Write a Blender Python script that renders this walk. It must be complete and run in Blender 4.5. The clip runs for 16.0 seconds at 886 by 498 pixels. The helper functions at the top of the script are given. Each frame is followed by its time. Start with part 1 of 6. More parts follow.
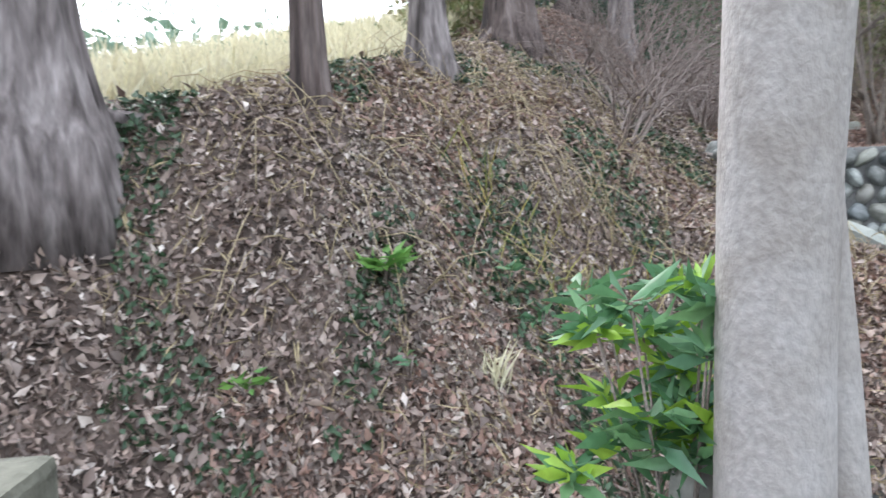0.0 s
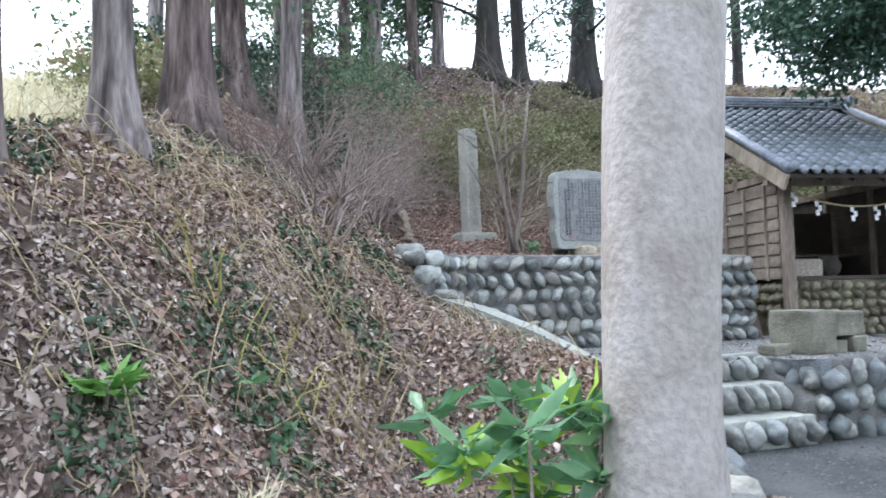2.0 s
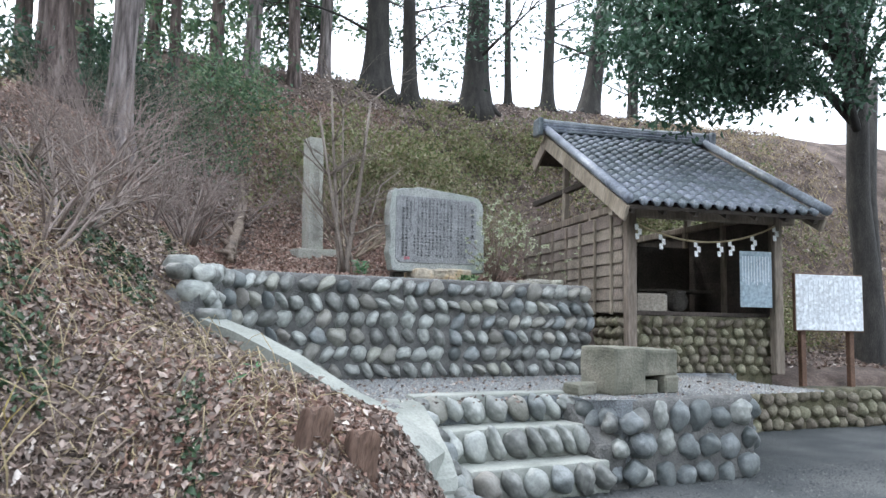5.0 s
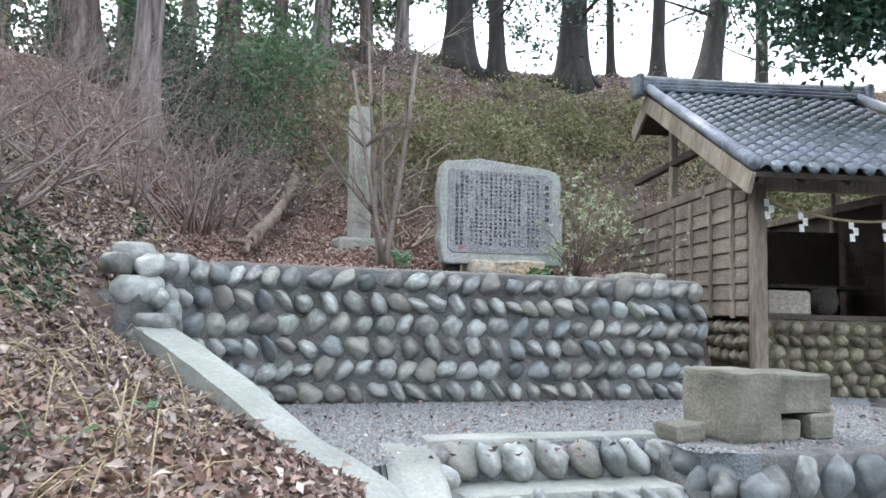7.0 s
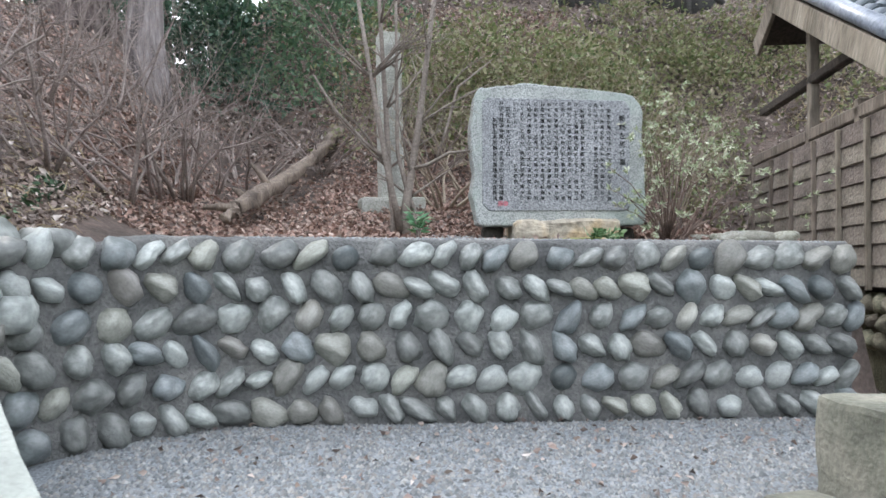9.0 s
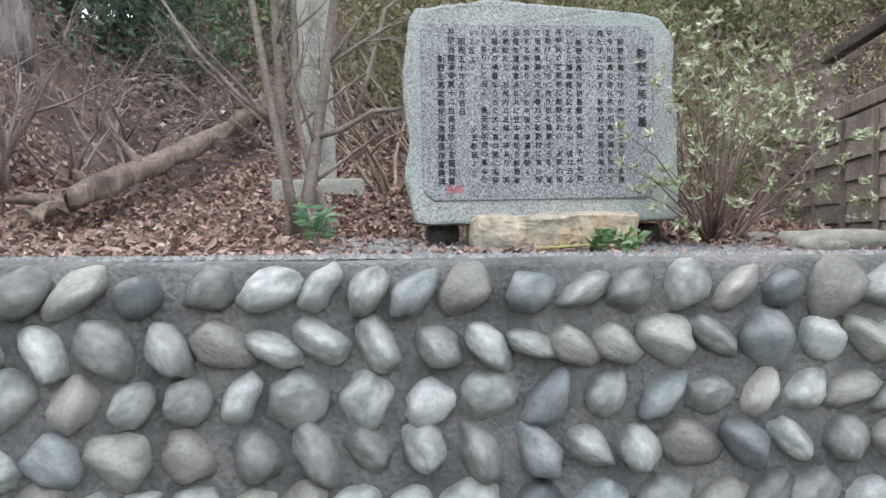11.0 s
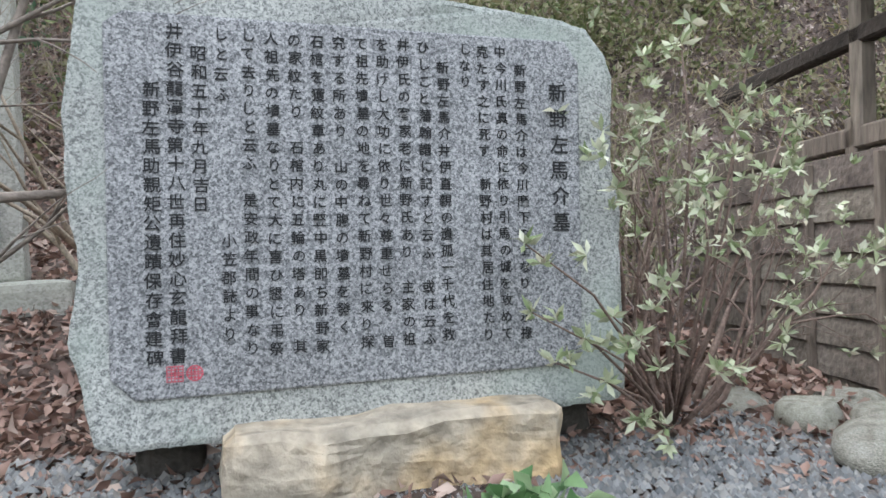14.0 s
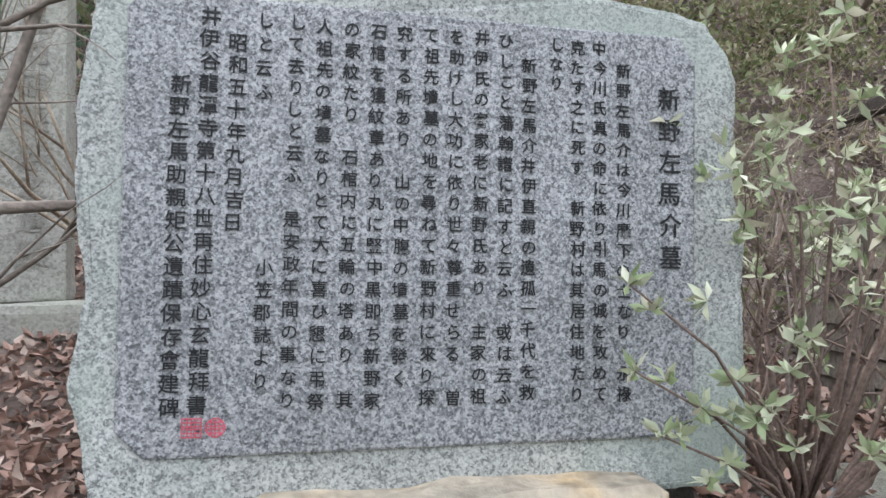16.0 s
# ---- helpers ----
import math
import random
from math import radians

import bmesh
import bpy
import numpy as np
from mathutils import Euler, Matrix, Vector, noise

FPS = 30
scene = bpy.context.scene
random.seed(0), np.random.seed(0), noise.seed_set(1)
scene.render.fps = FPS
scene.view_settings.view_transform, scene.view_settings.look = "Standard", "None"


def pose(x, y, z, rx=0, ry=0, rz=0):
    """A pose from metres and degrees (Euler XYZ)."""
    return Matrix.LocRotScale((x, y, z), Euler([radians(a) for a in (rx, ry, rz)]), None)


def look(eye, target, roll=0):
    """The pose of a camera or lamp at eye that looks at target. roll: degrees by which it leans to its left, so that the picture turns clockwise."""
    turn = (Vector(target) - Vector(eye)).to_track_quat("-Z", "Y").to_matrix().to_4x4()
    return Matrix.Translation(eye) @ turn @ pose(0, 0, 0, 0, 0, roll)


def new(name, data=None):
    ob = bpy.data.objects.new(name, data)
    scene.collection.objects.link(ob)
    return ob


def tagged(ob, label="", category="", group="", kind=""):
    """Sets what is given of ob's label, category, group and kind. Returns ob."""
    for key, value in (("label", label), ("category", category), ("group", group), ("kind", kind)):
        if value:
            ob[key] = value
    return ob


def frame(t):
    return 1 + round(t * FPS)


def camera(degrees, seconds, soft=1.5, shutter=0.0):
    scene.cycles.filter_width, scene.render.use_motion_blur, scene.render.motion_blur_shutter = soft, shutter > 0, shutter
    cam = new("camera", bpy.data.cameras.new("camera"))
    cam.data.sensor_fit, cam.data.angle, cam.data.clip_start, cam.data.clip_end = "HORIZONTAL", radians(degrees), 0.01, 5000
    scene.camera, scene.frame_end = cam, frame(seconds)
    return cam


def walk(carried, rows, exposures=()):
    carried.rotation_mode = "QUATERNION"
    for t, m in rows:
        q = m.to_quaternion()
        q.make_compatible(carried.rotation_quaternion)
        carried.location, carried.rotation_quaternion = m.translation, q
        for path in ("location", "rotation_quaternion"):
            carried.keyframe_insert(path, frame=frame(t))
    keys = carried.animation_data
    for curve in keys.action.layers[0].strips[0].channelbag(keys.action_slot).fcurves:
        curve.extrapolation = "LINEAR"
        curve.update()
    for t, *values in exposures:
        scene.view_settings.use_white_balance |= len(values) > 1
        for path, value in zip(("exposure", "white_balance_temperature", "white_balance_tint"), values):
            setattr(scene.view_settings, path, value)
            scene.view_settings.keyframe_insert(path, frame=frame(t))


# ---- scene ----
cam = camera(64.9, 16.0, soft=1.5, shutter=0.25)
PATH = [
    (0, (-5.386, -6.56, 0.532), (-5.748, -4.597, 0.419), -1.8),
    (0.5, (-5.602, -6.457, 0.525), (-5.557, -4.46, 0.425), -0.8),
    (1, (-5.802, -6.366, 0.541), (-5.434, -4.402, 0.476), -1.8),
    (1.5, (-5.819, -6.234, 0.568), (-5.297, -4.305, 0.636), -2.9),
    (2, (-5.86, -6.247, 0.579), (-5.193, -4.366, 0.71), -1.2),
    (2.5, (-5.893, -6.431, 0.582), (-5.036, -4.629, 0.714), 1.9),
    (3, (-5.776, -6.54, 0.585), (-4.911, -4.745, 0.761), 0.1),
    (3.5, (-5.47, -6.657, 0.571), (-4.643, -4.846, 0.767), 2.5),
    (3.7, (-5.342, -6.636, 0.563), (-4.482, -4.84, 0.754), 1.4),
    (5.8, (-4.205, -5.745, 0.623), (-3.384, -3.932, 0.813), 1.0),
    (6, (-4.099, -5.605, 0.6), (-3.334, -3.767, 0.796), 1.5),
    (6.2, (-4.007, -5.361, 0.605), (-3.275, -3.512, 0.822), 1.5),
    (6.5, (-3.82, -5.255, 0.634), (-3.217, -3.355, 0.803), 2.6),
    (7, (-3.545, -4.927, 0.684), (-3.006, -3.009, 0.853), 1.5),
    (7.5, (-3.248, -4.621, 0.718), (-2.882, -2.661, 0.869), 1.6),
    (8, (-3.014, -4.266, 0.724), (-2.8, -2.279, 0.806), 0.4),
    (8.2, (-2.916, -4.132, 0.764), (-2.651, -2.151, 0.825), -0.1),
    (10.3, (-2.108, -2.53, 0.856), (-2.095, -0.53, 0.9), 0.9),
    (10.5, (-2.069, -2.339, 0.887), (-2.0, -0.34, 0.926), 0.6),
    (11, (-1.99, -2.016, 1.005), (-1.851, -0.021, 0.984), -0.4),
    (11.5, (-1.891, -1.714, 1.13), (-1.887, 0.285, 1.062), -0.8),
    (12, (-1.821, -1.476, 1.2), (-1.677, 0.519, 1.211), -1.4),
    (12.5, (-1.819, -1.239, 1.322), (-1.472, 0.731, 1.354), -2.0),
    (13, (-1.749, -1.027, 1.322), (-1.378, 0.938, 1.368), -2.1),
    (13.5, (-1.666, -0.762, 1.394), (-1.255, 1.195, 1.38), -1.9),
    (14, (-1.644, -0.537, 1.446), (-1.067, 1.378, 1.456), -1.1),
    (14.5, (-1.584, -0.392, 1.455), (-1.064, 1.538, 1.509), -0.1),
    (15, (-1.524, -0.292, 1.449), (-1.118, 1.663, 1.548), 0.5),
    (15.5, (-1.561, -0.264, 1.453), (-1.159, 1.693, 1.543), 0.7),
    (16, (-1.592, -0.269, 1.46), (-1.195, 1.689, 1.552), 1.0),
]
walk(cam, [(t, look(eye, target, roll)) for t, eye, target, roll in PATH], [(0.0, 1.38, 6100, 10), (1.0, 1.5, 5950, 10), (2.0, 1.45, 5850, 10), (3.2, 1.36, 6050, 9), (8.0, 1.58, 6150, 10), (11.0, 1.65, 6400, 11), (12.5, 1.6, 6450, 12), (14.5, 1.53, 6250, 10), (16.0, 1.57, 6350, 12)])

# ---- world and light ----
world = bpy.data.worlds.new("sky")
scene.world = world
world.use_nodes = True
_wn = world.node_tree.nodes
_sky = _wn.new("ShaderNodeTexSky")
_sky.sky_type, _sky.sun_disc = "NISHITA", False
_sky.sun_elevation, _sky.sun_rotation = radians(42), radians(-35)
_sky.dust_density, _sky.air_density = 4.0, 1.0
_mixw = _wn.new("ShaderNodeMix")
_mixw.data_type = "RGBA"
_mixw.inputs["Factor"].default_value = 0.72
_mixw.inputs["B"].default_value = (10.5, 11.0, 11.6, 1)   # high thin overcast
world.node_tree.links.new(_sky.outputs[0], _mixw.inputs["A"])
world.node_tree.links.new(_mixw.outputs["Result"], _wn["Background"].inputs["Color"])
_wn["Background"].inputs["Strength"].default_value = 0.12

sun = new("sun", bpy.data.lights.new("sun", "SUN"))
sun.data.energy, sun.data.angle, sun.data.color = 1.2, radians(20), (1.0, 0.96, 0.9)
sun.matrix_world = look((-6, 8, 12), (0, 0, 0))

# ---- materials ----
def material(name, colors, scale=8.0, rough=0.85, bump=0.3, bump_scale=None, metal=0.0, detail=6.0, vary=0.0, fine=None, stretch=None, grain=0.4):
    """Two or three colours mixed by noise at two scales, with fine relief. vary: difference between objects."""
    m = bpy.data.materials.new(name)
    m.use_nodes = True
    nt = m.node_tree
    n, link = nt.nodes, nt.links.new
    bsdf = n["Principled BSDF"]
    bsdf.inputs["Roughness"].default_value, bsdf.inputs["Metallic"].default_value = rough, metal
    tc = n.new("ShaderNodeTexCoord")
    coord = tc.outputs["Object"]
    if stretch:
        mp = n.new("ShaderNodeMapping")
        mp.inputs["Scale"].default_value = stretch
        link(coord, mp.inputs["Vector"])
        coord = mp.outputs["Vector"]
    big = n.new("ShaderNodeTexNoise")
    big.inputs["Scale"].default_value, big.inputs["Detail"].default_value = scale, detail
    link(coord, big.inputs["Vector"])
    ramp = n.new("ShaderNodeValToRGB")
    el = ramp.color_ramp.elements
    el[0].position, el[1].position = 0.32, 0.68
    el[0].color, el[1].color = (*colors[0], 1), (*colors[-1], 1)
    if len(colors) > 2:
        e = el.new(0.5)
        e.color = (*colors[1], 1)
    link(big.outputs["Fac"], ramp.inputs["Fac"])
    small = n.new("ShaderNodeTexNoise")
    small.inputs["Scale"].default_value, small.inputs["Detail"].default_value = fine or scale * 9, 4
    link(coord, small.inputs["Vector"])
    mr = n.new("ShaderNodeMapRange")
    mr.inputs["To Min"].default_value, mr.inputs["To Max"].default_value = 1 - grain, 1 + grain
    mr.inputs["From Min"].default_value, mr.inputs["From Max"].default_value = 0.25, 0.75
    link(small.outputs["Fac"], mr.inputs["Value"])
    mul = n.new("ShaderNodeVectorMath")
    mul.operation = "MULTIPLY"
    link(ramp.outputs["Color"], mul.inputs[0])
    link(mr.outputs["Result"], mul.inputs[1])
    out = mul.outputs[0]
    if vary:
        oi = n.new("ShaderNodeObjectInfo")
        geo = n.new("ShaderNodeNewGeometry")
        add = n.new("ShaderNodeMath")
        add.operation = "ADD"
        link(oi.outputs["Random"], add.inputs[0])
        link(geo.outputs["Random Per Island"], add.inputs[1])
        fr = n.new("ShaderNodeMath")
        fr.operation = "FRACT"
        link(add.outputs[0], fr.inputs[0])
        vr = n.new("ShaderNodeMapRange")
        vr.inputs["To Min"].default_value, vr.inputs["To Max"].default_value = 1 - vary, 1 + vary
        link(fr.outputs[0], vr.inputs["Value"])
        hs = n.new("ShaderNodeHueSaturation")
        hr = n.new("ShaderNodeMapRange")
        hr.inputs["To Min"].default_value, hr.inputs["To Max"].default_value = 0.5 - vary * 0.12, 0.5 + vary * 0.06
        link(fr.outputs[0], hr.inputs["Value"])
        link(hr.outputs["Result"], hs.inputs["Hue"])
        link(vr.outputs["Result"], hs.inputs["Value"])
        link(out, hs.inputs["Color"])
        out = hs.outputs["Color"]
    link(out, bsdf.inputs["Base Color"])
    if bump:
        b = n.new("ShaderNodeBump")
        b.inputs["Strength"].default_value, b.inputs["Distance"].default_value = bump, 0.02
        link(small.outputs["Fac"], b.inputs["Height"])
        link(b.outputs["Normal"], bsdf.inputs["Normal"])
    return m


def litter_material(name, palette, rough=0.8, trans=0.0):
    """Leaves that differ one from the next: a palette picked by island."""
    m = bpy.data.materials.new(name)
    m.use_nodes = True
    n, link = m.node_tree.nodes, m.node_tree.links.new
    geo = n.new("ShaderNodeNewGeometry")
    ramp = n.new("ShaderNodeValToRGB")
    el = ramp.color_ramp.elements
    ramp.color_ramp.interpolation = "LINEAR"
    el[0].position, el[0].color = 0, (*palette[0], 1)
    el[1].position, el[1].color = 1, (*palette[-1], 1)
    for i, c in enumerate(palette[1:-1], 1):
        e = el.new(i / (len(palette) - 1))
        e.color = (*c, 1)
    link(geo.outputs["Random Per Island"], ramp.inputs["Fac"])
    no = n.new("ShaderNodeTexNoise")
    no.inputs["Scale"].default_value = 30
    tc = n.new("ShaderNodeTexCoord")
    link(tc.outputs["Object"], no.inputs["Vector"])
    mr = n.new("ShaderNodeMapRange")
    mr.inputs["To Min"].default_value, mr.inputs["To Max"].default_value = 0.65, 1.35
    link(no.outputs["Fac"], mr.inputs["Value"])
    mul = n.new("ShaderNodeVectorMath")
    mul.operation = "MULTIPLY"
    link(ramp.outputs["Color"], mul.inputs[0])
    link(mr.outputs["Result"], mul.inputs[1])
    b = n["Principled BSDF"]
    link(mul.outputs[0], b.inputs["Base Color"])
    b.inputs["Roughness"].default_value = rough
    if trans:
        tr = n.new("ShaderNodeBsdfTranslucent")
        link(mul.outputs[0], tr.inputs["Color"])
        mx = n.new("ShaderNodeMixShader")
        mx.inputs[0].default_value = trans
        link(b.outputs[0], mx.inputs[1])
        link(tr.outputs[0], mx.inputs[2])
        link(mx.outputs[0], n["Material Output"].inputs["Surface"])
    return m


def granite_material(name, light, mid, dark, scale, rough=0.6, lichen=None):
    """Speckled granite: pale and dark grains by cells."""
    m = bpy.data.materials.new(name)
    m.use_nodes = True
    n, link = m.node_tree.nodes, m.node_tree.links.new
    tc = n.new("ShaderNodeTexCoord")
    vo = n.new("ShaderNodeTexVoronoi")
    vo.inputs["Scale"].default_value = scale
    link(tc.outputs["Object"], vo.inputs["Vector"])
    sep = n.new("ShaderNodeSeparateColor")
    link(vo.outputs["Color"], sep.inputs["Color"])
    ramp = n.new("ShaderNodeValToRGB")
    el = ramp.color_ramp.elements
    el[0].position, el[0].color = 0.16, (*dark, 1)
    el[1].position, el[1].color = 0.86, (*light, 1)
    e = el.new(0.45)
    e.color = (*mid, 1)
    # mineral grains of two sizes
    coarse = n.new("ShaderNodeTexVoronoi")
    coarse.inputs["Scale"].default_value = scale * 0.52
    link(tc.outputs["Object"], coarse.inputs["Vector"])
    pick = n.new("ShaderNodeSeparateColor")
    link(coarse.outputs["Color"], pick.inputs["Color"])
    blend = n.new("ShaderNodeMix")
    blend.inputs["Factor"].default_value = 0.42
    link(sep.outputs["Red"], blend.inputs["A"])
    link(pick.outputs["Green"], blend.inputs["B"])
    link(blend.outputs["Result"], ramp.inputs["Fac"])
    no = n.new("ShaderNodeTexNoise")
    no.inputs["Scale"].default_value, no.inputs["Detail"].default_value = 5, 6
    link(tc.outputs["Object"], no.inputs["Vector"])
    mr = n.new("ShaderNodeMapRange")
    mr.inputs["From Min"].default_value, mr.inputs["From Max"].default_value = 0.3, 0.7
    mr.inputs["To Min"].default_value, mr.inputs["To Max"].default_value = 0.82, 1.12
    link(no.outputs["Fac"], mr.inputs["Value"])
    mul = n.new("ShaderNodeVectorMath")
    mul.operation = "MULTIPLY"
    link(ramp.outputs["Color"], mul.inputs[0])
    link(mr.outputs["Result"], mul.inputs[1])
    out = mul.outputs[0]
    if lichen:
        n2 = n.new("ShaderNodeTexNoise")
        n2.inputs["Scale"].default_value, n2.inputs["Detail"].default_value = 3.2, 8
        link(tc.outputs["Object"], n2.inputs["Vector"])
        r2 = n.new("ShaderNodeMapRange")
        r2.inputs["From Min"].default_value, r2.inputs["From Max"].default_value = 0.48, 0.66
        r2.inputs["To Max"].default_value = 0.6
        link(n2.outputs["Fac"], r2.inputs["Value"])
        mx = n.new("ShaderNodeMix")
        mx.data_type = "RGBA"
        link(r2.outputs["Result"], mx.inputs["Factor"])
        link(out, mx.inputs["A"])
        mx.inputs["B"].default_value = (*lichen, 1)
        out = mx.outputs["Result"]
    b = n["Principled BSDF"]
    link(out, b.inputs["Base Color"])
    b.inputs["Roughness"].default_value = rough
    bp = n.new("ShaderNodeBump")
    bp.inputs["Strength"].default_value, bp.inputs["Distance"].default_value = 0.15, 0.004
    link(sep.outputs["Red"], bp.inputs["Height"])
    link(bp.outputs["Normal"], b.inputs["Normal"])
    return m


M_SOIL = material("leaf_mould_soil", [(0.045, 0.032, 0.026), (0.1, 0.072, 0.06), (0.17, 0.127, 0.106)], 3.0, 0.95, 0.9, fine=34)
M_ROAD = material("packed_gravel_soil", [(0.036, 0.04, 0.042), (0.06, 0.065, 0.067), (0.09, 0.093, 0.093)], 1.4, 0.9, 0.7, fine=60)
M_GRAVEL = material("grey_gravel_bed", [(0.17, 0.185, 0.2), (0.26, 0.275, 0.29)], 4.0, 0.9, 0.9, fine=70)
M_CHIP = litter_material("gravel_chips", [(0.09, 0.095, 0.1), (0.17, 0.178, 0.182), (0.27, 0.275, 0.275), (0.12, 0.125, 0.13), (0.2, 0.185, 0.17), (0.33, 0.325, 0.31)], 0.8)
M_CHIP_LANE = litter_material("dark_lane_chips", [(0.04, 0.044, 0.047), (0.075, 0.08, 0.082), (0.14, 0.14, 0.14)], 0.85)
M_MORTAR = material("grey_mortar", [(0.08, 0.08, 0.079), (0.135, 0.133, 0.129), (0.185, 0.179, 0.17)], 5.0, 0.95, 0.8, fine=60, grain=0.3)
M_COBBLE = material("river_cobble", [(0.125, 0.134, 0.127), (0.22, 0.229, 0.216), (0.335, 0.338, 0.318)], 1.5, 0.45, 0.3, vary=0.45, fine=7, grain=0.26)
M_COBBLE_TAN = material("tan_river_cobble", [(0.19, 0.18, 0.158), (0.27, 0.257, 0.228), (0.36, 0.345, 0.315)], 1.2, 0.5, 0.16, vary=0.25, fine=12, grain=0.2)
M_COBBLE_PALE = material("pale_river_cobble", [(0.22, 0.235, 0.225), (0.32, 0.335, 0.32), (0.42, 0.43, 0.405)], 1.2, 0.45, 0.16, vary=0.2, fine=12, grain=0.2)
M_COBBLE_BLUE = material("slate_blue_cobble", [(0.11, 0.125, 0.128), (0.18, 0.197, 0.2), (0.26, 0.27, 0.27)], 1.2, 0.5, 0.16, vary=0.25, fine=12, grain=0.2)
M_COBBLE_DARK = material("dark_slate_cobble", [(0.07, 0.08, 0.085), (0.13, 0.143, 0.148), (0.21, 0.222, 0.222)], 1.2, 0.55, 0.15, vary=0.4, fine=12, grain=0.2)
M_COBBLE_OLIVE = material("olive_grey_cobble", [(0.15, 0.15, 0.127), (0.225, 0.222, 0.193), (0.31, 0.303, 0.27)], 1.2, 0.5, 0.28, vary=0.3, fine=12, grain=0.2)
M_COBBLE_MOSS = material("mossy_brown_cobble", [(0.11, 0.105, 0.072), (0.17, 0.155, 0.108), (0.235, 0.21, 0.155)], 1.6, 0.8, 0.3, vary=0.34, fine=9)
M_MORTAR_MOSS = material("mossy_mortar", [(0.06, 0.06, 0.035), (0.11, 0.10, 0.06), (0.16, 0.14, 0.1)], 5.0, 0.95, 0.8, fine=60)
M_CONCRETE = material("weathered_concrete", [(0.21, 0.222, 0.2), (0.29, 0.303, 0.275), (0.36, 0.365, 0.335)], 2.2, 0.88, 0.3, fine=50, grain=0.16)
M_CONCRETE_OLD = material("stained_old_concrete", [(0.10, 0.1, 0.078), (0.17, 0.165, 0.13), (0.25, 0.235, 0.19)], 4.0, 0.9, 0.45, fine=45, grain=0.22)
M_STELE = granite_material("rough_pale_granite", (0.5, 0.508, 0.485), (0.325, 0.337, 0.322), (0.14, 0.148, 0.144), 300, 0.75, lichen=(0.33, 0.39, 0.34))
M_PANEL = granite_material("honed_blue_grey_granite", (0.43, 0.428, 0.437), (0.21, 0.215, 0.225), (0.075, 0.078, 0.084), 300, 0.45)
M_PILLAR = granite_material("weathered_pillar_granite", (0.47, 0.46, 0.42), (0.36, 0.355, 0.32), (0.25, 0.25, 0.22), 150, 0.85, lichen=(0.3, 0.31, 0.25))
M_INK = material("black_letter_paint", [(0.008, 0.009, 0.011), (0.018, 0.018, 0.021)], 20, 0.75, 0)
# pillar letters are not cut in; the carving's shade is their colour
M_CARVED = material("shaded_carved_letter", [(0.27, 0.265, 0.24), (0.31, 0.30, 0.27)], 20, 0.9, 0)
M_SEAL = material("vermilion_seal_paint", [(0.42, 0.06, 0.09), (0.55, 0.12, 0.16)], 60, 0.6, 0)
M_PEDESTAL = material("tan_rough_rock", [(0.3, 0.27, 0.22), (0.42, 0.36, 0.28), (0.5, 0.36, 0.2)], 4.5, 0.85, 0.8, fine=28)
# dark brown of the urn, also used to paint shade in gaps
M_GAP_AND_URN = material("gap_shade_and_dark_urn", [(0.04, 0.035, 0.03), (0.09, 0.08, 0.07)], 6, 0.9, 0.7)
M_ROCK = material("pale_field_rock", [(0.24, 0.235, 0.19), (0.36, 0.35, 0.29), (0.42, 0.41, 0.36)], 6, 0.85, 0.6, vary=0.12)
M_ORANGEROCK = material("ochre_rock", [(0.3, 0.17, 0.06), (0.42, 0.25, 0.1)], 7, 0.8, 0.5)
M_SMOOTHBARK = material("smooth_grey_tan_bark", [(0.32, 0.285, 0.26), (0.40, 0.367, 0.345), (0.45, 0.42, 0.405)], 7.0, 0.6, 0.3, fine=60, stretch=(1, 1, 0.8), grain=0.17)
M_CEDAR = material("cedar_bark", [(0.03, 0.022, 0.02), (0.11, 0.082, 0.075), (0.21, 0.17, 0.158)], 13.0, 0.95, 1.0, fine=40, stretch=(1, 1, 0.14))
M_CEDAR_PALE = material("pale_cedar_bark", [(0.05, 0.04, 0.038), (0.19, 0.162, 0.158), (0.34, 0.3, 0.293)], 13.0, 0.95, 0.9, fine=40, stretch=(1, 1, 0.14))
M_DARKBARK = material("dark_bark", [(0.028, 0.026, 0.025), (0.06, 0.055, 0.05)], 10.0, 0.95, 0.7, stretch=(1, 1, 0.25))
M_TWIG = material("grey_brown_twig", [(0.21, 0.168, 0.15), (0.33, 0.27, 0.245)], 12.0, 0.9, 0.3)
M_TWIG_PALE = material("pale_tan_twig", [(0.26, 0.21, 0.16), (0.36, 0.3, 0.23)], 12.0, 0.9, 0.3)
M_AZALEA_TWIG = material("reddish_brown_twig", [(0.13, 0.088, 0.07), (0.25, 0.18, 0.15)], 12.0, 0.85, 0.3)
M_STEM = material("grey_smooth_stem", [(0.15, 0.12, 0.10), (0.24, 0.2, 0.17)], 7.0, 0.75, 0.4)
M_DEADWOOD = material("weathered_dead_wood", [(0.1, 0.075, 0.06), (0.22, 0.17, 0.135), (0.34, 0.28, 0.225)], 6.0, 0.9, 0.9, stretch=(1, 1, 0.3))
# dark green for the added backdrop that shuts off light from the horizon
M_BACKDROP = material("light_blocking_backdrop", [(0.03, 0.045, 0.025), (0.06, 0.08, 0.045), (0.09, 0.1, 0.06)], 0.2, 0.95, 0.5, fine=1.5)
M_STUMP = material("brown_stump_wood", [(0.10, 0.06, 0.045), (0.2, 0.13, 0.1)], 8.0, 0.95, 0.9, stretch=(1, 1, 0.2))
M_WOOD = material("weathered_grey_brown_board", [(0.13, 0.108, 0.088), (0.215, 0.182, 0.15), (0.29, 0.25, 0.21)], 3.0, 0.85, 0.5, vary=0.18, fine=34, stretch=(0.25, 1, 1))
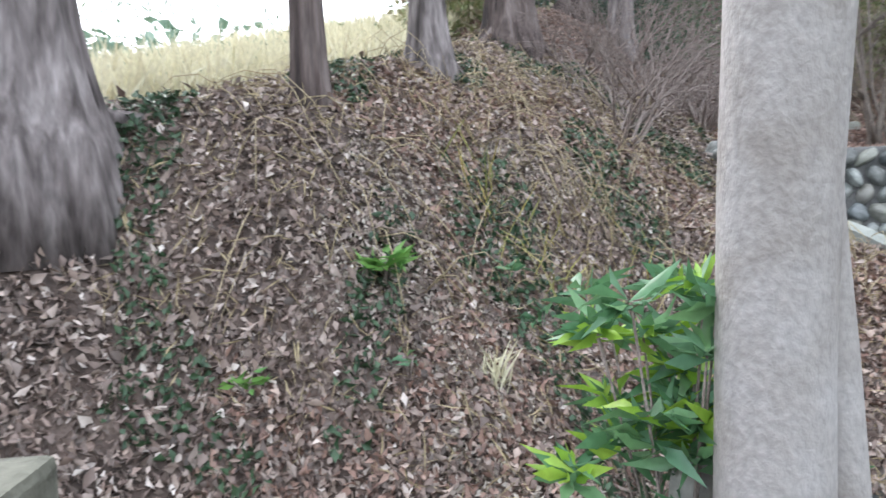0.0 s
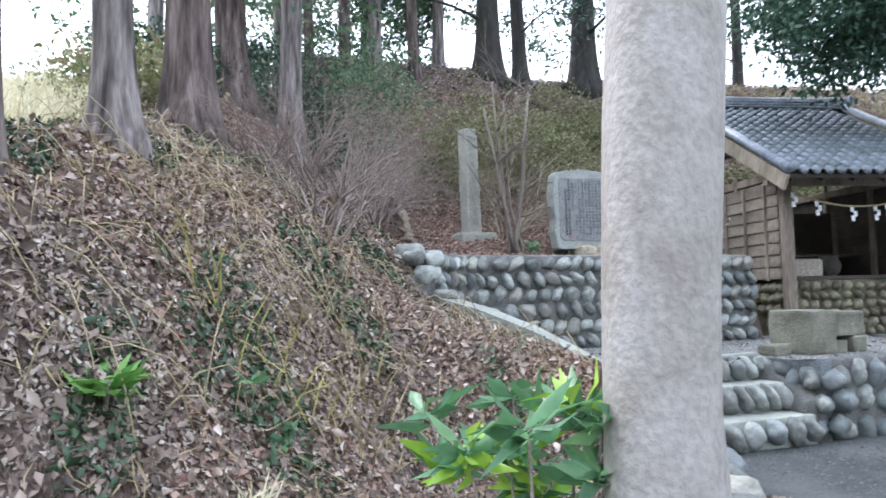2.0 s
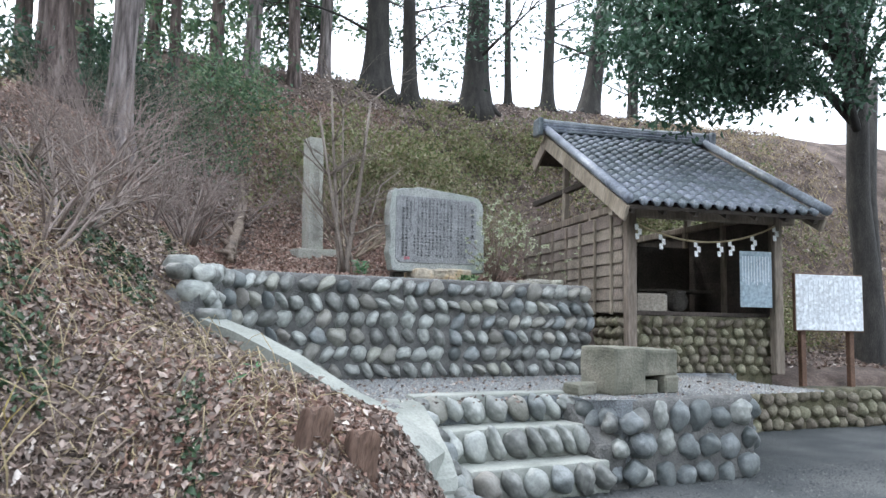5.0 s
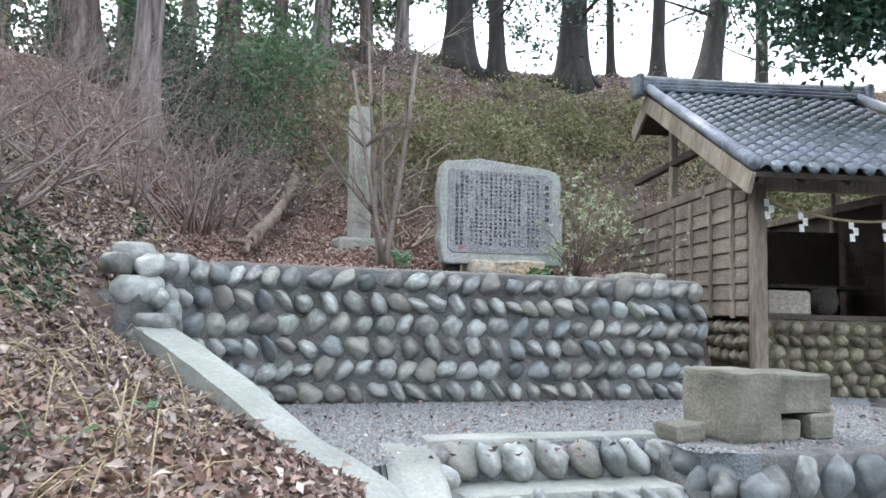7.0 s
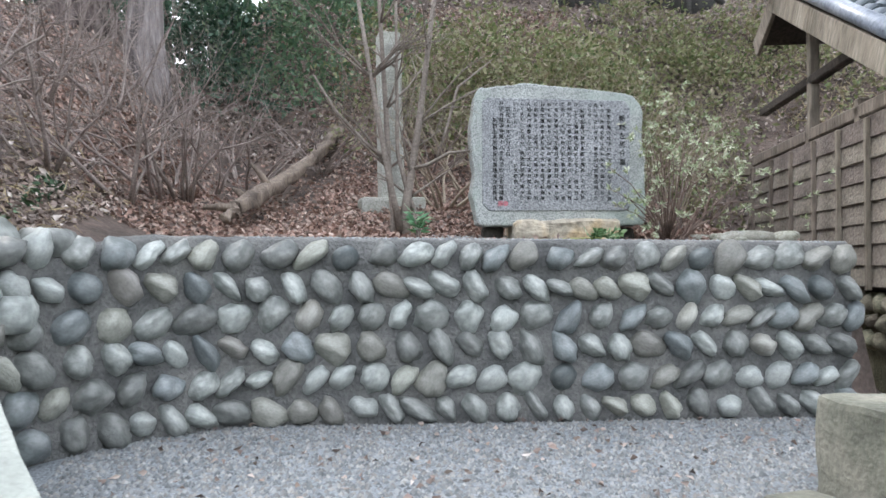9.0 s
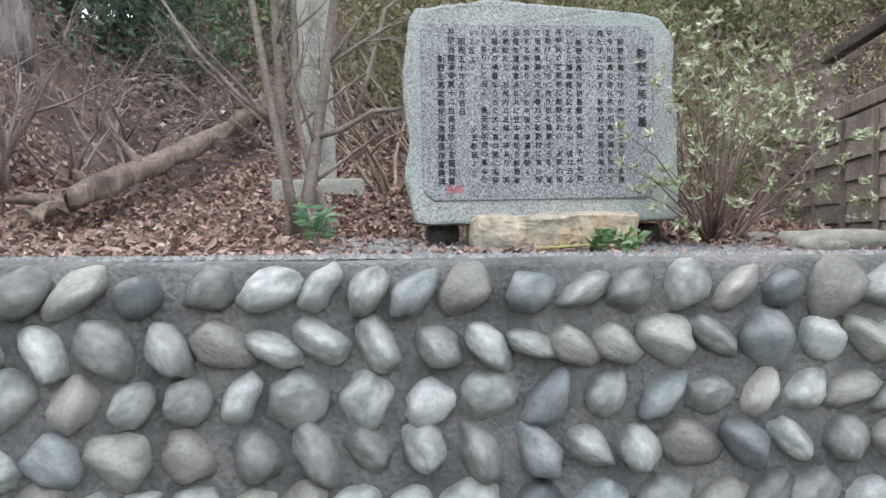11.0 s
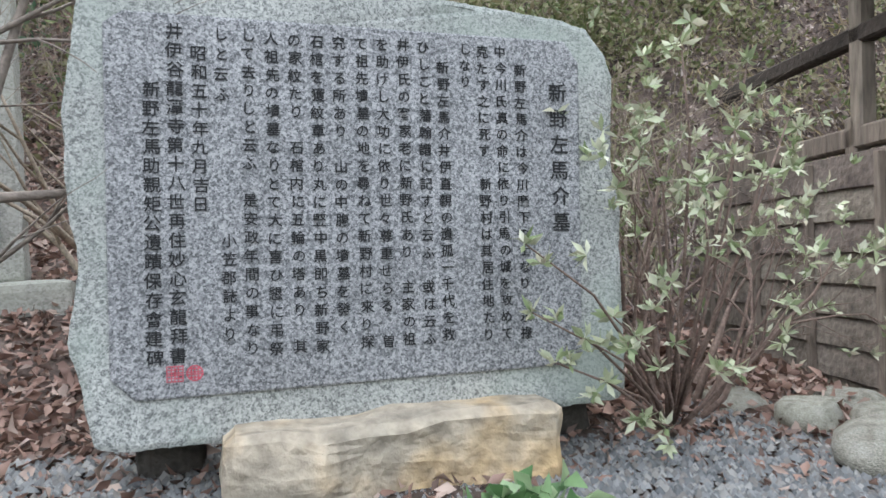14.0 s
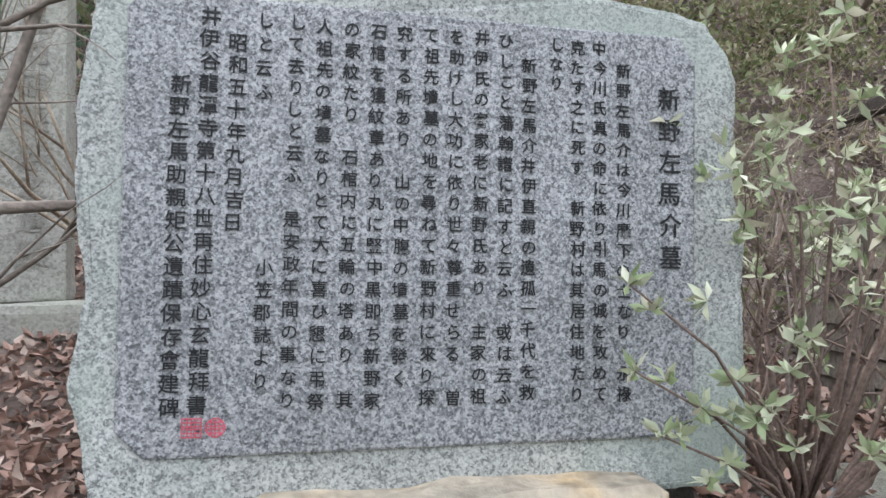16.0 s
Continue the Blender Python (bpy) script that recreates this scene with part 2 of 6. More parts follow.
M_WOOD_V = material("weathered_timber", [(0.15, 0.125, 0.095), (0.24, 0.2, 0.16), (0.31, 0.265, 0.215)], 4.0, 0.85, 0.5, vary=0.12, fine=36, stretch=(1, 1, 0.2))
# timber inside the shed and under its roof, shade put into the colour
M_WOOD_DARK = material("inner_timber_shade_in_colour", [(0.05, 0.041, 0.034), (0.09, 0.074, 0.062)], 4.0, 0.9, 0.4, vary=0.15)
M_TILE = material("blue_grey_roof_tile", [(0.1, 0.115, 0.14), (0.16, 0.18, 0.21), (0.24, 0.26, 0.29)], 5.0, 0.3, 0.2, vary=0.3, fine=30)
M_PAPER = material("white_paper", [(0.74, 0.74, 0.74), (0.8, 0.8, 0.8)], 10, 0.8, 0)
M_BOARD = material("white_sign_face", [(0.70, 0.73, 0.77), (0.77, 0.79, 0.82)], 3, 0.5, 0)
M_NOTICE = material("pale_blue_notice_sheet", [(0.26, 0.33, 0.38), (0.34, 0.41, 0.46)], 3, 0.5, 0)
M_INKBAR = material("grey_print", [(0.6, 0.63, 0.67), (0.65, 0.68, 0.71)], 10, 0.7, 0)
M_BROWNPOST = material("brown_painted_post", [(0.11, 0.06, 0.04), (0.16, 0.09, 0.06)], 6, 0.7, 0.2)
M_STRAW = material("straw_rope", [(0.35, 0.28, 0.17), (0.48, 0.4, 0.26)], 20, 0.9, 0.5)
M_BOX = material("plain_offering_box_wood", [(0.28, 0.24, 0.2), (0.36, 0.32, 0.27)], 5, 0.8, 0.2)
M_LITTER = litter_material("dry_fallen_leaves", [(0.09, 0.065, 0.056), (0.19, 0.138, 0.118), (0.29, 0.21, 0.175), (0.13, 0.098, 0.085), (0.43, 0.345, 0.3), (0.22, 0.16, 0.135), (0.08, 0.063, 0.055), (0.34, 0.255, 0.21), (0.64, 0.57, 0.52)], 0.66)
M_DUST = litter_material("pale_crumbled_leaves", [(0.3, 0.25, 0.21), (0.42, 0.36, 0.31), (0.5, 0.45, 0.39), (0.24, 0.19, 0.16)], 0.85)
M_LITTER_RED = litter_material("reddish_fallen_leaves", [(0.13, 0.075, 0.058), (0.27, 0.16, 0.122), (0.38, 0.25, 0.2), (0.19, 0.112, 0.09), (0.52, 0.4, 0.335), (0.09, 0.055, 0.045)], 0.66)
M_DRYGRASS = litter_material("dry_grass_blades", [(0.26, 0.2, 0.12), (0.42, 0.34, 0.2), (0.34, 0.27, 0.15)], 0.8)
# dry grass lightened in colour to carry the sunlight on the field
M_FIELD = litter_material("pale_grass_painted_sunlight", [(0.6, 0.55, 0.38), (0.74, 0.7, 0.52), (0.66, 0.62, 0.42)], 0.8, 0.3)
M_YELLOWGRASS = litter_material("yellow_green_blades", [(0.42, 0.36, 0.1), (0.3, 0.32, 0.11), (0.55, 0.44, 0.16)], 0.7, 0.2)
M_IVY = litter_material("dark_ivy_leaves", [(0.018, 0.045, 0.018), (0.035, 0.075, 0.032), (0.055, 0.1, 0.045)], 0.5)
M_LAUREL = litter_material("glossy_green_leaves", [(0.085, 0.2, 0.095), (0.13, 0.28, 0.125), (0.11, 0.23, 0.13), (0.18, 0.34, 0.14)], 0.36, 0.3)
M_LIME = litter_material("young_lime_leaves", [(0.26, 0.46, 0.05), (0.38, 0.56, 0.08)], 0.4, 0.3)
M_SPROUT = litter_material("fresh_green_sprout", [(0.11, 0.27, 0.06), (0.2, 0.38, 0.09)], 0.4, 0.25)
M_AZALEA = litter_material("pale_grey_green_leaves", [(0.27, 0.35, 0.17), (0.46, 0.5, 0.32), (0.68, 0.69, 0.54), (0.24, 0.31, 0.15), (0.6, 0.55, 0.42)], 0.36, 0.2)
M_BUNDLE = litter_material("cut_green_leaves", [(0.07, 0.16, 0.055), (0.16, 0.28, 0.12), (0.36, 0.45, 0.26)], 0.35, 0.15)
M_EVERGREEN = litter_material("evergreen_leaves", [(0.025, 0.055, 0.035), (0.045, 0.1, 0.06), (0.08, 0.15, 0.095)], 0.34, 0.32)
M_FOREST = litter_material("mid_green_foliage", [(0.07, 0.14, 0.08), (0.12, 0.2, 0.11), (0.19, 0.26, 0.14)], 0.5, 0.35)
M_HEDGE = litter_material("olive_hedge_leaves", [(0.11, 0.15, 0.055), (0.19, 0.22, 0.09), (0.28, 0.28, 0.14), (0.25, 0.21, 0.13), (0.34, 0.3, 0.2)], 0.6, 0.25)
M_FAR = litter_material("far_trees_haze_in_colour", [(0.2, 0.3, 0.22), (0.28, 0.37, 0.28), (0.34, 0.42, 0.34)], 0.8, 0.2)


# ---- building helpers ----
def mesh_data(name, verts, faces, smooth=True):
    me = bpy.data.meshes.new(name)
    me.from_pydata([tuple(map(float, v)) for v in verts], [], [tuple(map(int, f)) for f in faces])
    me.update()
    if smooth:
        me.polygons.foreach_set("use_smooth", [True] * len(me.polygons))
    return me


def add(name, me, mat, parent=None, label="", m=None, **tags):
    ob = new(name, me)
    if not me.materials:
        me.materials.append(mat)
    ob.parent = parent
    if m is not None:
        ob.matrix_basis = m
    if label or tags:
        tagged(ob, label, **tags)
    return ob


def part(name, bm, mat, parent=None, label="", smooth=False, m=None, **tags):
    me = bpy.data.meshes.new(name)
    bm.to_mesh(me)
    bm.free()
    if smooth:
        me.polygons.foreach_set("use_smooth", [True] * len(me.polygons))
    return add(name, me, mat, parent, label, m, **tags)


def thing(name, m, label, category, group="", kind=""):
    return tagged(_placed(new(name), m), label, category, group, kind)


def _placed(ob, m):
    ob.matrix_basis = m
    return ob


def box(x0, x1, y0, y1, z0, z1, bevel=0.006, segs=1):
    bm = bmesh.new()
    bmesh.ops.create_cube(bm, size=1, matrix=Matrix.LocRotScale(((x0 + x1) / 2, (y0 + y1) / 2, (z0 + z1) / 2), None, (x1 - x0, y1 - y0, z1 - z0)))
    if bevel:
        bmesh.ops.bevel(bm, geom=bm.edges[:], offset=min(bevel, 0.4 * min(x1 - x0, y1 - y0, z1 - z0)), segments=segs, affect="EDGES", profile=0.6)
    return bm


def roughen(bm, amount, freq=6.0, seed=0.0):
    for v in bm.verts:
        v.co += noise.noise_vector(v.co * freq + Vector((seed, seed * 1.7, 0))) * amount
    return bm


def prism(outline, depth, bevel=0.01):
    """An upright outline in x, z from y = 0 back to y = depth."""
    bm = bmesh.new()
    f = bm.faces.new([bm.verts.new((x, 0, z)) for x, z in outline])
    bm.normal_update()
    if f.normal.y > 0:
        f.normal_flip()
    ex = bmesh.ops.extrude_face_region(bm, geom=[f])
    for v in ex["geom"]:
        if isinstance(v, bmesh.types.BMVert):
            v.co.y += depth
    bm.normal_update()
    bmesh.ops.recalc_face_normals(bm, faces=bm.faces[:])
    if bevel:
        bmesh.ops.bevel(bm, geom=bm.edges[:], offset=bevel, segments=2, affect="EDGES", profile=0.6)
    return bm


def tube(points, radii, sides=8, verts=None, faces=None, ripple=0.0, lobes=5, seed=0):
    """A tapered limb along points; joins the given lists."""
    verts = [] if verts is None else verts
    faces = [] if faces is None else faces
    base = len(verts)
    pts = [Vector(p) for p in points]
    for i, p in enumerate(pts):
        d = (pts[min(i + 1, len(pts) - 1)] - pts[max(i - 1, 0)]).normalized()
        a = d.cross(Vector((0.3, 1, 0.1)) if abs(d.y) < 0.9 else Vector((1, 0, 0.1))).normalized()
        b = d.cross(a)
        for k in range(sides):
            w = 2 * math.pi * k / sides
            r = radii[i] * (1 + ripple * math.sin(lobes * w + seed) + 0.5 * ripple * math.sin(3 * w + seed * 2 + i * 0.4))
            verts.append(tuple(p + a * (r * math.cos(w)) + b * (r * math.sin(w))))
    for i in range(len(pts) - 1):
        for k in range(sides):
            k2 = (k + 1) % sides
            faces.append((base + i * sides + k, base + i * sides + k2, base + (i + 1) * sides + k2, base + (i + 1) * sides + k))
    faces.append(tuple(base + k for k in reversed(range(sides))))
    faces.append(tuple(base + (len(pts) - 1) * sides + k for k in range(sides)))
    return verts, faces


def branching(rng, start, way, length, radius, levels, verts, faces, tips, spread=0.6, droop=0.0, kids=3, wobble=0.25, sides=5):
    """A limb with kids, level by level; tips collects the ends and their ways."""
    pts, rad, p, d = [Vector(start)], [radius], Vector(start), Vector(way).normalized()
    steps = 5 if levels > 1 else 4
    for i in range(steps):
        d = (d + Vector(rng.uniform(-1, 1, 3)) * wobble * 0.5 + Vector((0, 0, -droop * 0.2))).normalized()
        p = p + d * (length / steps)
        pts.append(p.copy())
        rad.append(radius * (1 - 0.72 * (i + 1) / steps))
    tube(pts, rad, sides if levels > 1 else 3, verts, faces)
    if levels <= 1:
        tips.append((pts[-1], d))
        tips.append((pts[-2], d))
        return
    for k in range(kids):
        i = int(rng.integers(2, len(pts)))
        side = Vector(rng.uniform(-1, 1, 3))
        side = (side - d * side.dot(d)).normalized()
        branching(rng, pts[i], d + side * spread * float(rng.uniform(0.6, 1.4)), length * float(rng.uniform(0.5, 0.8)), rad[i] * 0.75, levels - 1, verts, faces, tips, spread, droop, kids, wobble, max(3, sides - 1))


def leaf_cloud(rng, centres, ways, length, width, fold=0.25, curl=0.3, wide=4):
    """Many bent leaves, each of two halves folded on its midrib, as arrays of verts and faces."""
    n = len(centres)
    c = np.asarray(centres, float)
    d = np.asarray(ways, float)
    d = d / (np.linalg.norm(d, axis=1, keepdims=True) + 1e-9)
    r = rng.normal(size=(n, 3))
    s = np.cross(d, r)
    s /= np.linalg.norm(s, axis=1, keepdims=True) + 1e-9
    u = np.cross(s, d)
    L = (np.asarray(length) * rng.uniform(0.6, 1.3, n))[:, None]
    W = (np.asarray(width) * rng.uniform(0.7, 1.25, n))[:, None]
    base, tip = c, c + d * L - u * L * curl * rng.uniform(-0.3, 1, (n, 1))
    mid = c + d * L * 0.5
    left, right = mid + s * W * 0.5 + u * W * fold, mid - s * W * 0.5 + u * W * fold
    verts = np.stack([base, right, mid, left, tip], 1).reshape(-1, 3)
    k = np.arange(n)[:, None] * 5
    faces = np.concatenate([k + [0, 1, 2], k + [0, 2, 3], k + [2, 1, 4], k + [3, 2, 4]])
    return verts, faces


def tri_mesh(name, verts, faces, smooth=False):
    me = bpy.data.meshes.new(name)
    v, f = np.asarray(verts, np.float32), np.asarray(faces, np.int32)
    me.vertices.add(len(v))
    me.vertices.foreach_set("co", v.ravel())
    me.loops.add(f.size)
    me.loops.foreach_set("vertex_index", f.ravel())
    me.polygons.add(len(f))
    me.polygons.foreach_set("loop_start", np.arange(0, f.size, f.shape[1], dtype=np.int32))
    me.update(calc_edges=True)
    me.validate()
    if smooth:
        me.polygons.foreach_set("use_smooth", [True] * len(me.polygons))
    return me


# ---- the lie of the land ----
def ease(a, b, x):
    t = np.clip((np.asarray(x, float) - a) / (b - a), 0, 1)
    return t * t * (3 - 2 * t)


def mixed(a, b, t):
    return a * (1 - t) + b * t


def kerb_side(x, y):
    """Over nought on the bank's side of the sloping kerb."""
    return -(x + 3.52) * 0.707 - (y + 1.68) * 0.707


def road_height(x, y):
    return -0.64 - 0.05 * np.clip(-2.2 - y, 0, 4.5)


def land(x, y):
    x, y = np.asarray(x, float), np.asarray(y, float)
    v = (x + y) * 0.7071
    s = -(x + 2.55) * 0.783 + (y + 2.4) * 0.622
    far_left = ease(-6.9, -8.2, v)
    sw = s - 0.5 * far_left
    left = ease(-5.6, -6.7, x)
    knee = np.interp(y, [-5.0, -3.8, -1.75, 0.45, 3.0], [2.35, 2.5, 3.4, 4.45, 5.7])
    sw = np.where(sw > knee, knee + mixed(0.3 * (sw - knee), -np.minimum(0.12 * (sw - knee), 0.7), left), sw)
    west = np.interp(sw, [0.5, 0.9, 1.27, 1.66, 1.9, 2.11, 2.45, 3.1, 3.67, 4.4, 5.0, 5.65, 9, 40], [-0.85, -0.72, -0.42, 0.0, 0.3, 0.6, 0.95, 1.38, 1.7, 2.15, 2.7, 3.12, 3.3, 3.8])
    east = np.interp(s, [-0.1, 0.12, 0.5, 0.92, 1.48, 1.98, 2.5, 3.2], [-0.66, -0.5, -0.02, 0.12, 0.31, 0.5, 0.9, 1.3])
    bank = mixed(west, east, ease(-5.8, -4.6, v) * ease(-5.5, -4.6, x))
    bank = np.maximum(bank, road_height(x, y))
    back_l = np.interp(y, [0, 0.9, 1.6, 2.4, 3.2, 4.6, 6.4, 7.6, 11, 40], [0.93, 0.97, 1.1, 1.36, 1.62, 2.6, 4.5, 5.5, 5.8, 6.0])
    yy = y + 0.3 * np.clip(x - 2, 0, 20)
    back_r = np.interp(yy, [-0.2, 0.6, 2.6, 3.9, 5.2, 6.6, 8, 11, 40], [-0.62, -0.05, 0.35, 1.1, 2.7, 4.5, 5.5, 5.8, 6.0]) - 0.045 * np.clip(x - 4, 0, 20)
    back = mixed(back_l, back_r, ease(0.05, 0.5, x))
    inland = ease(1.0, 5.5, y)
    behind = mixed(west, back, ease(-4.75 - 0.6 * inland, -3.4 - 0.5 * inland, x))
    z = np.where((y > 0.18) & (x > -3.4), behind, np.where((y > -0.9) & (x <= -3.4), mixed(bank, behind, ease(-0.9, 0.5, y)), bank))
    front = (y < 0.2) & (kerb_side(x, y) < 0) & (x > np.interp(y, [-1.02, -0.62, -0.22, 0], [-4.06, -3.92, -3.6, -3.22]) - 0.12)
    low = np.where(x < 0.6, road_height(x, y), np.maximum(road_height(x, y), np.where(y > -0.2, back_r, -9)))
    return np.where(front, low, z)


def land1(x, y):
    return float(land(x, y))


def rolling(x, y):
    """Small unevenness of the bare ground."""
    return 0.022 * np.sin(3.1 * x + 1.3 * y) * np.sin(2.3 * y - 1.1 * x) + 0.012 * np.sin(7.3 * x - 2.2 * y) * np.sin(6.1 * y + 3 * x)


gx = np.concatenate([[-160, -90, -50, -32, -24, -18, -15, -13], np.arange(-11.5, -9, 0.25), np.arange(-9, 4, 0.08), np.arange(4, 9, 0.25), [10, 12, 14, 17, 21, 27, 36, 55, 90, 160]])
gy = np.concatenate([[-160, -80, -40, -25, -18, -14, -11, -9.5], np.arange(-8.5, -7, 0.25), np.arange(-7, 5, 0.08), np.arange(5, 10, 0.25), [11, 12.5, 14.5, 18, 24, 35, 60, 100, 160]])
GX, GY = np.meshgrid(gx, gy, indexing="ij")
onland = ease(-0.6, -0.3, land(GX, GY))
GZ = land(GX, GY) + rolling(GX, GY) * (0.25 + 0.75 * onland)
idx = np.arange(GX.size).reshape(GX.shape)
quads = np.stack([idx[:-1, :-1], idx[1:, :-1], idx[1:, 1:], idx[:-1, 1:]], -1).reshape(-1, 4)
ground_mesh = tri_mesh("ground", np.stack([GX, GY, GZ], -1).reshape(-1, 3), quads, True)
ground_mesh.materials.append(M_SOIL)
ground_mesh.materials.append(M_ROAD)
qc = np.stack([GX, GY, GZ], -1).reshape(-1, 3)[quads].mean(1)
is_road = (qc[:, 2] < road_height(qc[:, 0], qc[:, 1]) + 0.12) & (qc[:, 0] > -5.4 + (qc[:, 1] + 6) * 0.3)
ground_mesh.polygons.foreach_set("material_index", is_road.astype(np.int32))
ground = add("ground", ground_mesh, M_SOIL, label="leaf-covered hillside soil and a grey gravel lane", category="ground", kind="structure")

# ---- terrace, walls, steps ----
def cobble_meshes(count, seed, sub=3):
    rng = np.random.default_rng(seed)
    out = []
    for i in range(count):
        bm = bmesh.new()
        bmesh.ops.create_icosphere(bm, subdivisions=sub, radius=0.5)
        off = Vector(rng.uniform(-9, 9, 3))
        cut = [(Vector(rng.normal(size=3)).normalized(), float(rng.uniform(0.33, 0.44))) for _ in range(6)]
        for v in bm.verts:
            v.co *= 1 + 0.3 * noise.noise(v.co * 1.9 + off) + 0.17 * noise.noise(v.co * 4.2 + off) + 0.06 * noise.noise(v.co * 10 + off)
            for d, h in cut:
                over = v.co.dot(d) - h
                if over > 0:
                    v.co -= d * over * 0.7
        me = bpy.data.meshes.new("stone")
        bm.to_mesh(me)
        bm.free()
        me.polygons.foreach_set("use_smooth", [True] * len(me.polygons))
        out.append(me)
    return out


COBBLES = cobble_meshes(32, 5)
COBBLES_DARK = [me.copy() for me in COBBLES[9:20]]
COBBLES_MOSS = [me.copy() for me in COBBLES[:9]]
for i, me in enumerate(COBBLES):
    me.materials.append({3: M_COBBLE_TAN, 7: M_COBBLE_PALE, 11: M_COBBLE_BLUE, 13: M_COBBLE_PALE, 17: M_COBBLE_BLUE, 20: M_COBBLE_OLIVE, 5: M_COBBLE_OLIVE, 15: M_COBBLE_OLIVE, 24: M_COBBLE_OLIVE, 1: M_COBBLE_DARK, 30: M_COBBLE_DARK, 22: M_COBBLE_PALE, 27: M_COBBLE_PALE, 29: M_COBBLE_BLUE}.get(i, M_COBBLE))
for i, me in enumerate(COBBLES_DARK):
    me.materials.append(M_COBBLE if i % 4 == 0 else M_COBBLE_DARK)
for me in COBBLES_MOSS:
    me.materials.append(M_COBBLE_MOSS)


def lay_cobbles(parent, line, z0, z1, rows, pitch, seed, meshes=COBBLES, tilt=38, size=1.0, proud=0.035, slope_top=None, squat=False):
    """Courses of leaning cobbles along a plan line, the lean turning over from course to course."""
    rng = np.random.default_rng(seed)
    line = [Vector((x, y, 0)) for x, y in line]
    lens = [(b - a).length for a, b in zip(line, line[1:])]
    total, step = sum(lens), (z1 - z0) / rows
    for r in range(rows):
        d = pitch * float(rng.uniform(0.1, 0.6))
        while d < total - 0.2 * pitch:
            w = pitch * float(rng.uniform(0.74, 1.3))
            at, k = d + w / 2, 0
            while k < len(lens) - 1 and at > lens[k]:
                at -= lens[k]
                k += 1
            a, b = line[k], line[k + 1]
            p = a + (b - a) * min(1, at / lens[k])
            z = z0 + (r + 0.5) * step + float(rng.uniform(-0.012, 0.012)) * (3 if squat else 1)
            d += w
            if slope_top and z > slope_top(p.x, p.y) - 0.06:
                continue
            yaw = math.degrees(math.atan2(b.y - a.y, b.x - a.x))
            lean = (tilt if r % 2 else -tilt) + float(rng.uniform(-24, 24))
            n = Vector((math.sin(radians(yaw)), -math.cos(radians(yaw)), 0))
            ob = new("stone", meshes[int(rng.integers(len(meshes)))])
            ob.parent = parent
            long, short = step * float(rng.uniform(1.02, 1.4)) * size, w * float(rng.uniform(0.7, 0.96)) * size
            if squat:
                long, short = step * float(rng.uniform(0.8, 1.2)) * size, min(step * 1.2, w) * float(rng.uniform(0.85, 1.1)) * size
                lean += float(rng.uniform(-50, 50))
            ob.matrix_basis = pose(p.x + n.x * (proud - 0.05), p.y + n.y * (proud - 0.05), z, 0, lean, yaw) @ Matrix.Diagonal((short if squat else min(short, 0.85 * long), 0.17 * size, long, 1))


def wall_body(name, line, z0, z1, thick, mat, label, cap=None):
    """A mortar wall along a plan line, thickness behind its face."""
    bm = bmesh.new()
    n = len(line)
    rows = []
    for i, (x, y) in enumerate(line):
        (ax, ay), (bx, by) = line[max(i - 1, 0)], line[min(i + 1, n - 1)]
        L = math.hypot(bx - ax, by - ay)
        nx, ny = (by - ay) / L, -(bx - ax) / L
        top = z1(x, y) if callable(z1) else z1
        rows.append([bm.verts.new(c) for c in ((x, y, z0), (x + nx * -0.015, y + ny * -0.015, top - 0.02), (x - nx * 0.05, y - ny * 0.05, top), (x - nx * thick, y - ny * thick, top), (x - nx * thick, y - ny * thick, z0))])
    for a, b in zip(rows, rows[1:]):
        for k in range(5):
            bm.faces.new((a[k], b[k], b[(k + 1) % 5], a[(k + 1) % 5]))
    bm.faces.new(rows[0][::-1])
    bm.faces.new(rows[-1])
    bmesh.ops.recalc_face_normals(bm, faces=bm.faces[:])
    long = [e for e in bm.edges if e.calc_length() > 0.25]
    bmesh.ops.subdivide_edges(bm, edges=long, cuts=12, use_grid_fill=True)
    roughen(bm, 0.012, 7)
    return part(name, bm, mat, label=label, category="wall", kind="structure", smooth=True)


WALL_LINE = [(0.04, 0.0), (-3.22, 0.0), (-3.6, -0.22), (-3.92, -0.62), (-4.06, -1.02)]
WALL_LINE_LR = WALL_LINE[::-1]
retaining = wall_body("wall_retaining", WALL_LINE_LR, -0.3, lambda x, y: 0.955 - 0.22 * max(0.0, min(1.0, (-3.75 - x) / 0.3)), 0.34, M_MORTAR, "grey mortared retaining wall of leaning river cobbles")


lay_cobbles(retaining, WALL_LINE_LR, 0.0, 0.94, 6, 0.158, 11, tilt=50, proud=0.026)

# the gravel terrace
bm = bmesh.new()
pts = [(-4.2, -1.0), (-3.05, -2.1), (-2.84, -1.5), (-1.38, -1.5), (-1.12, -1.93), (0.2, -1.93), (0.56, -1.42), (1.2, -0.78), (1.8, -0.18), (2.6, 0.05), (2.6, 0.5), (0.6, 0.5), (0.3, 0.3), (-3.2, 0.2), (-4.3, -0.5)]
f = bm.faces.new([bm.verts.new((x, y, 0.0)) for x, y in pts])
bm.normal_update()
if f.normal.z < 0:
    f.normal_flip()
ex = bmesh.ops.extrude_face_region(bm, geom=[f])
for g in ex["geom"]:
    if isinstance(g, bmesh.types.BMVert):
        g.co.z -= 0.5
bmesh.ops.recalc_face_normals(bm, faces=bm.faces[:])
terrace = part("terrace_floor", bm, M_GRAVEL, label="level terrace of fine blue-grey gravel", category="terrace", kind="structure")


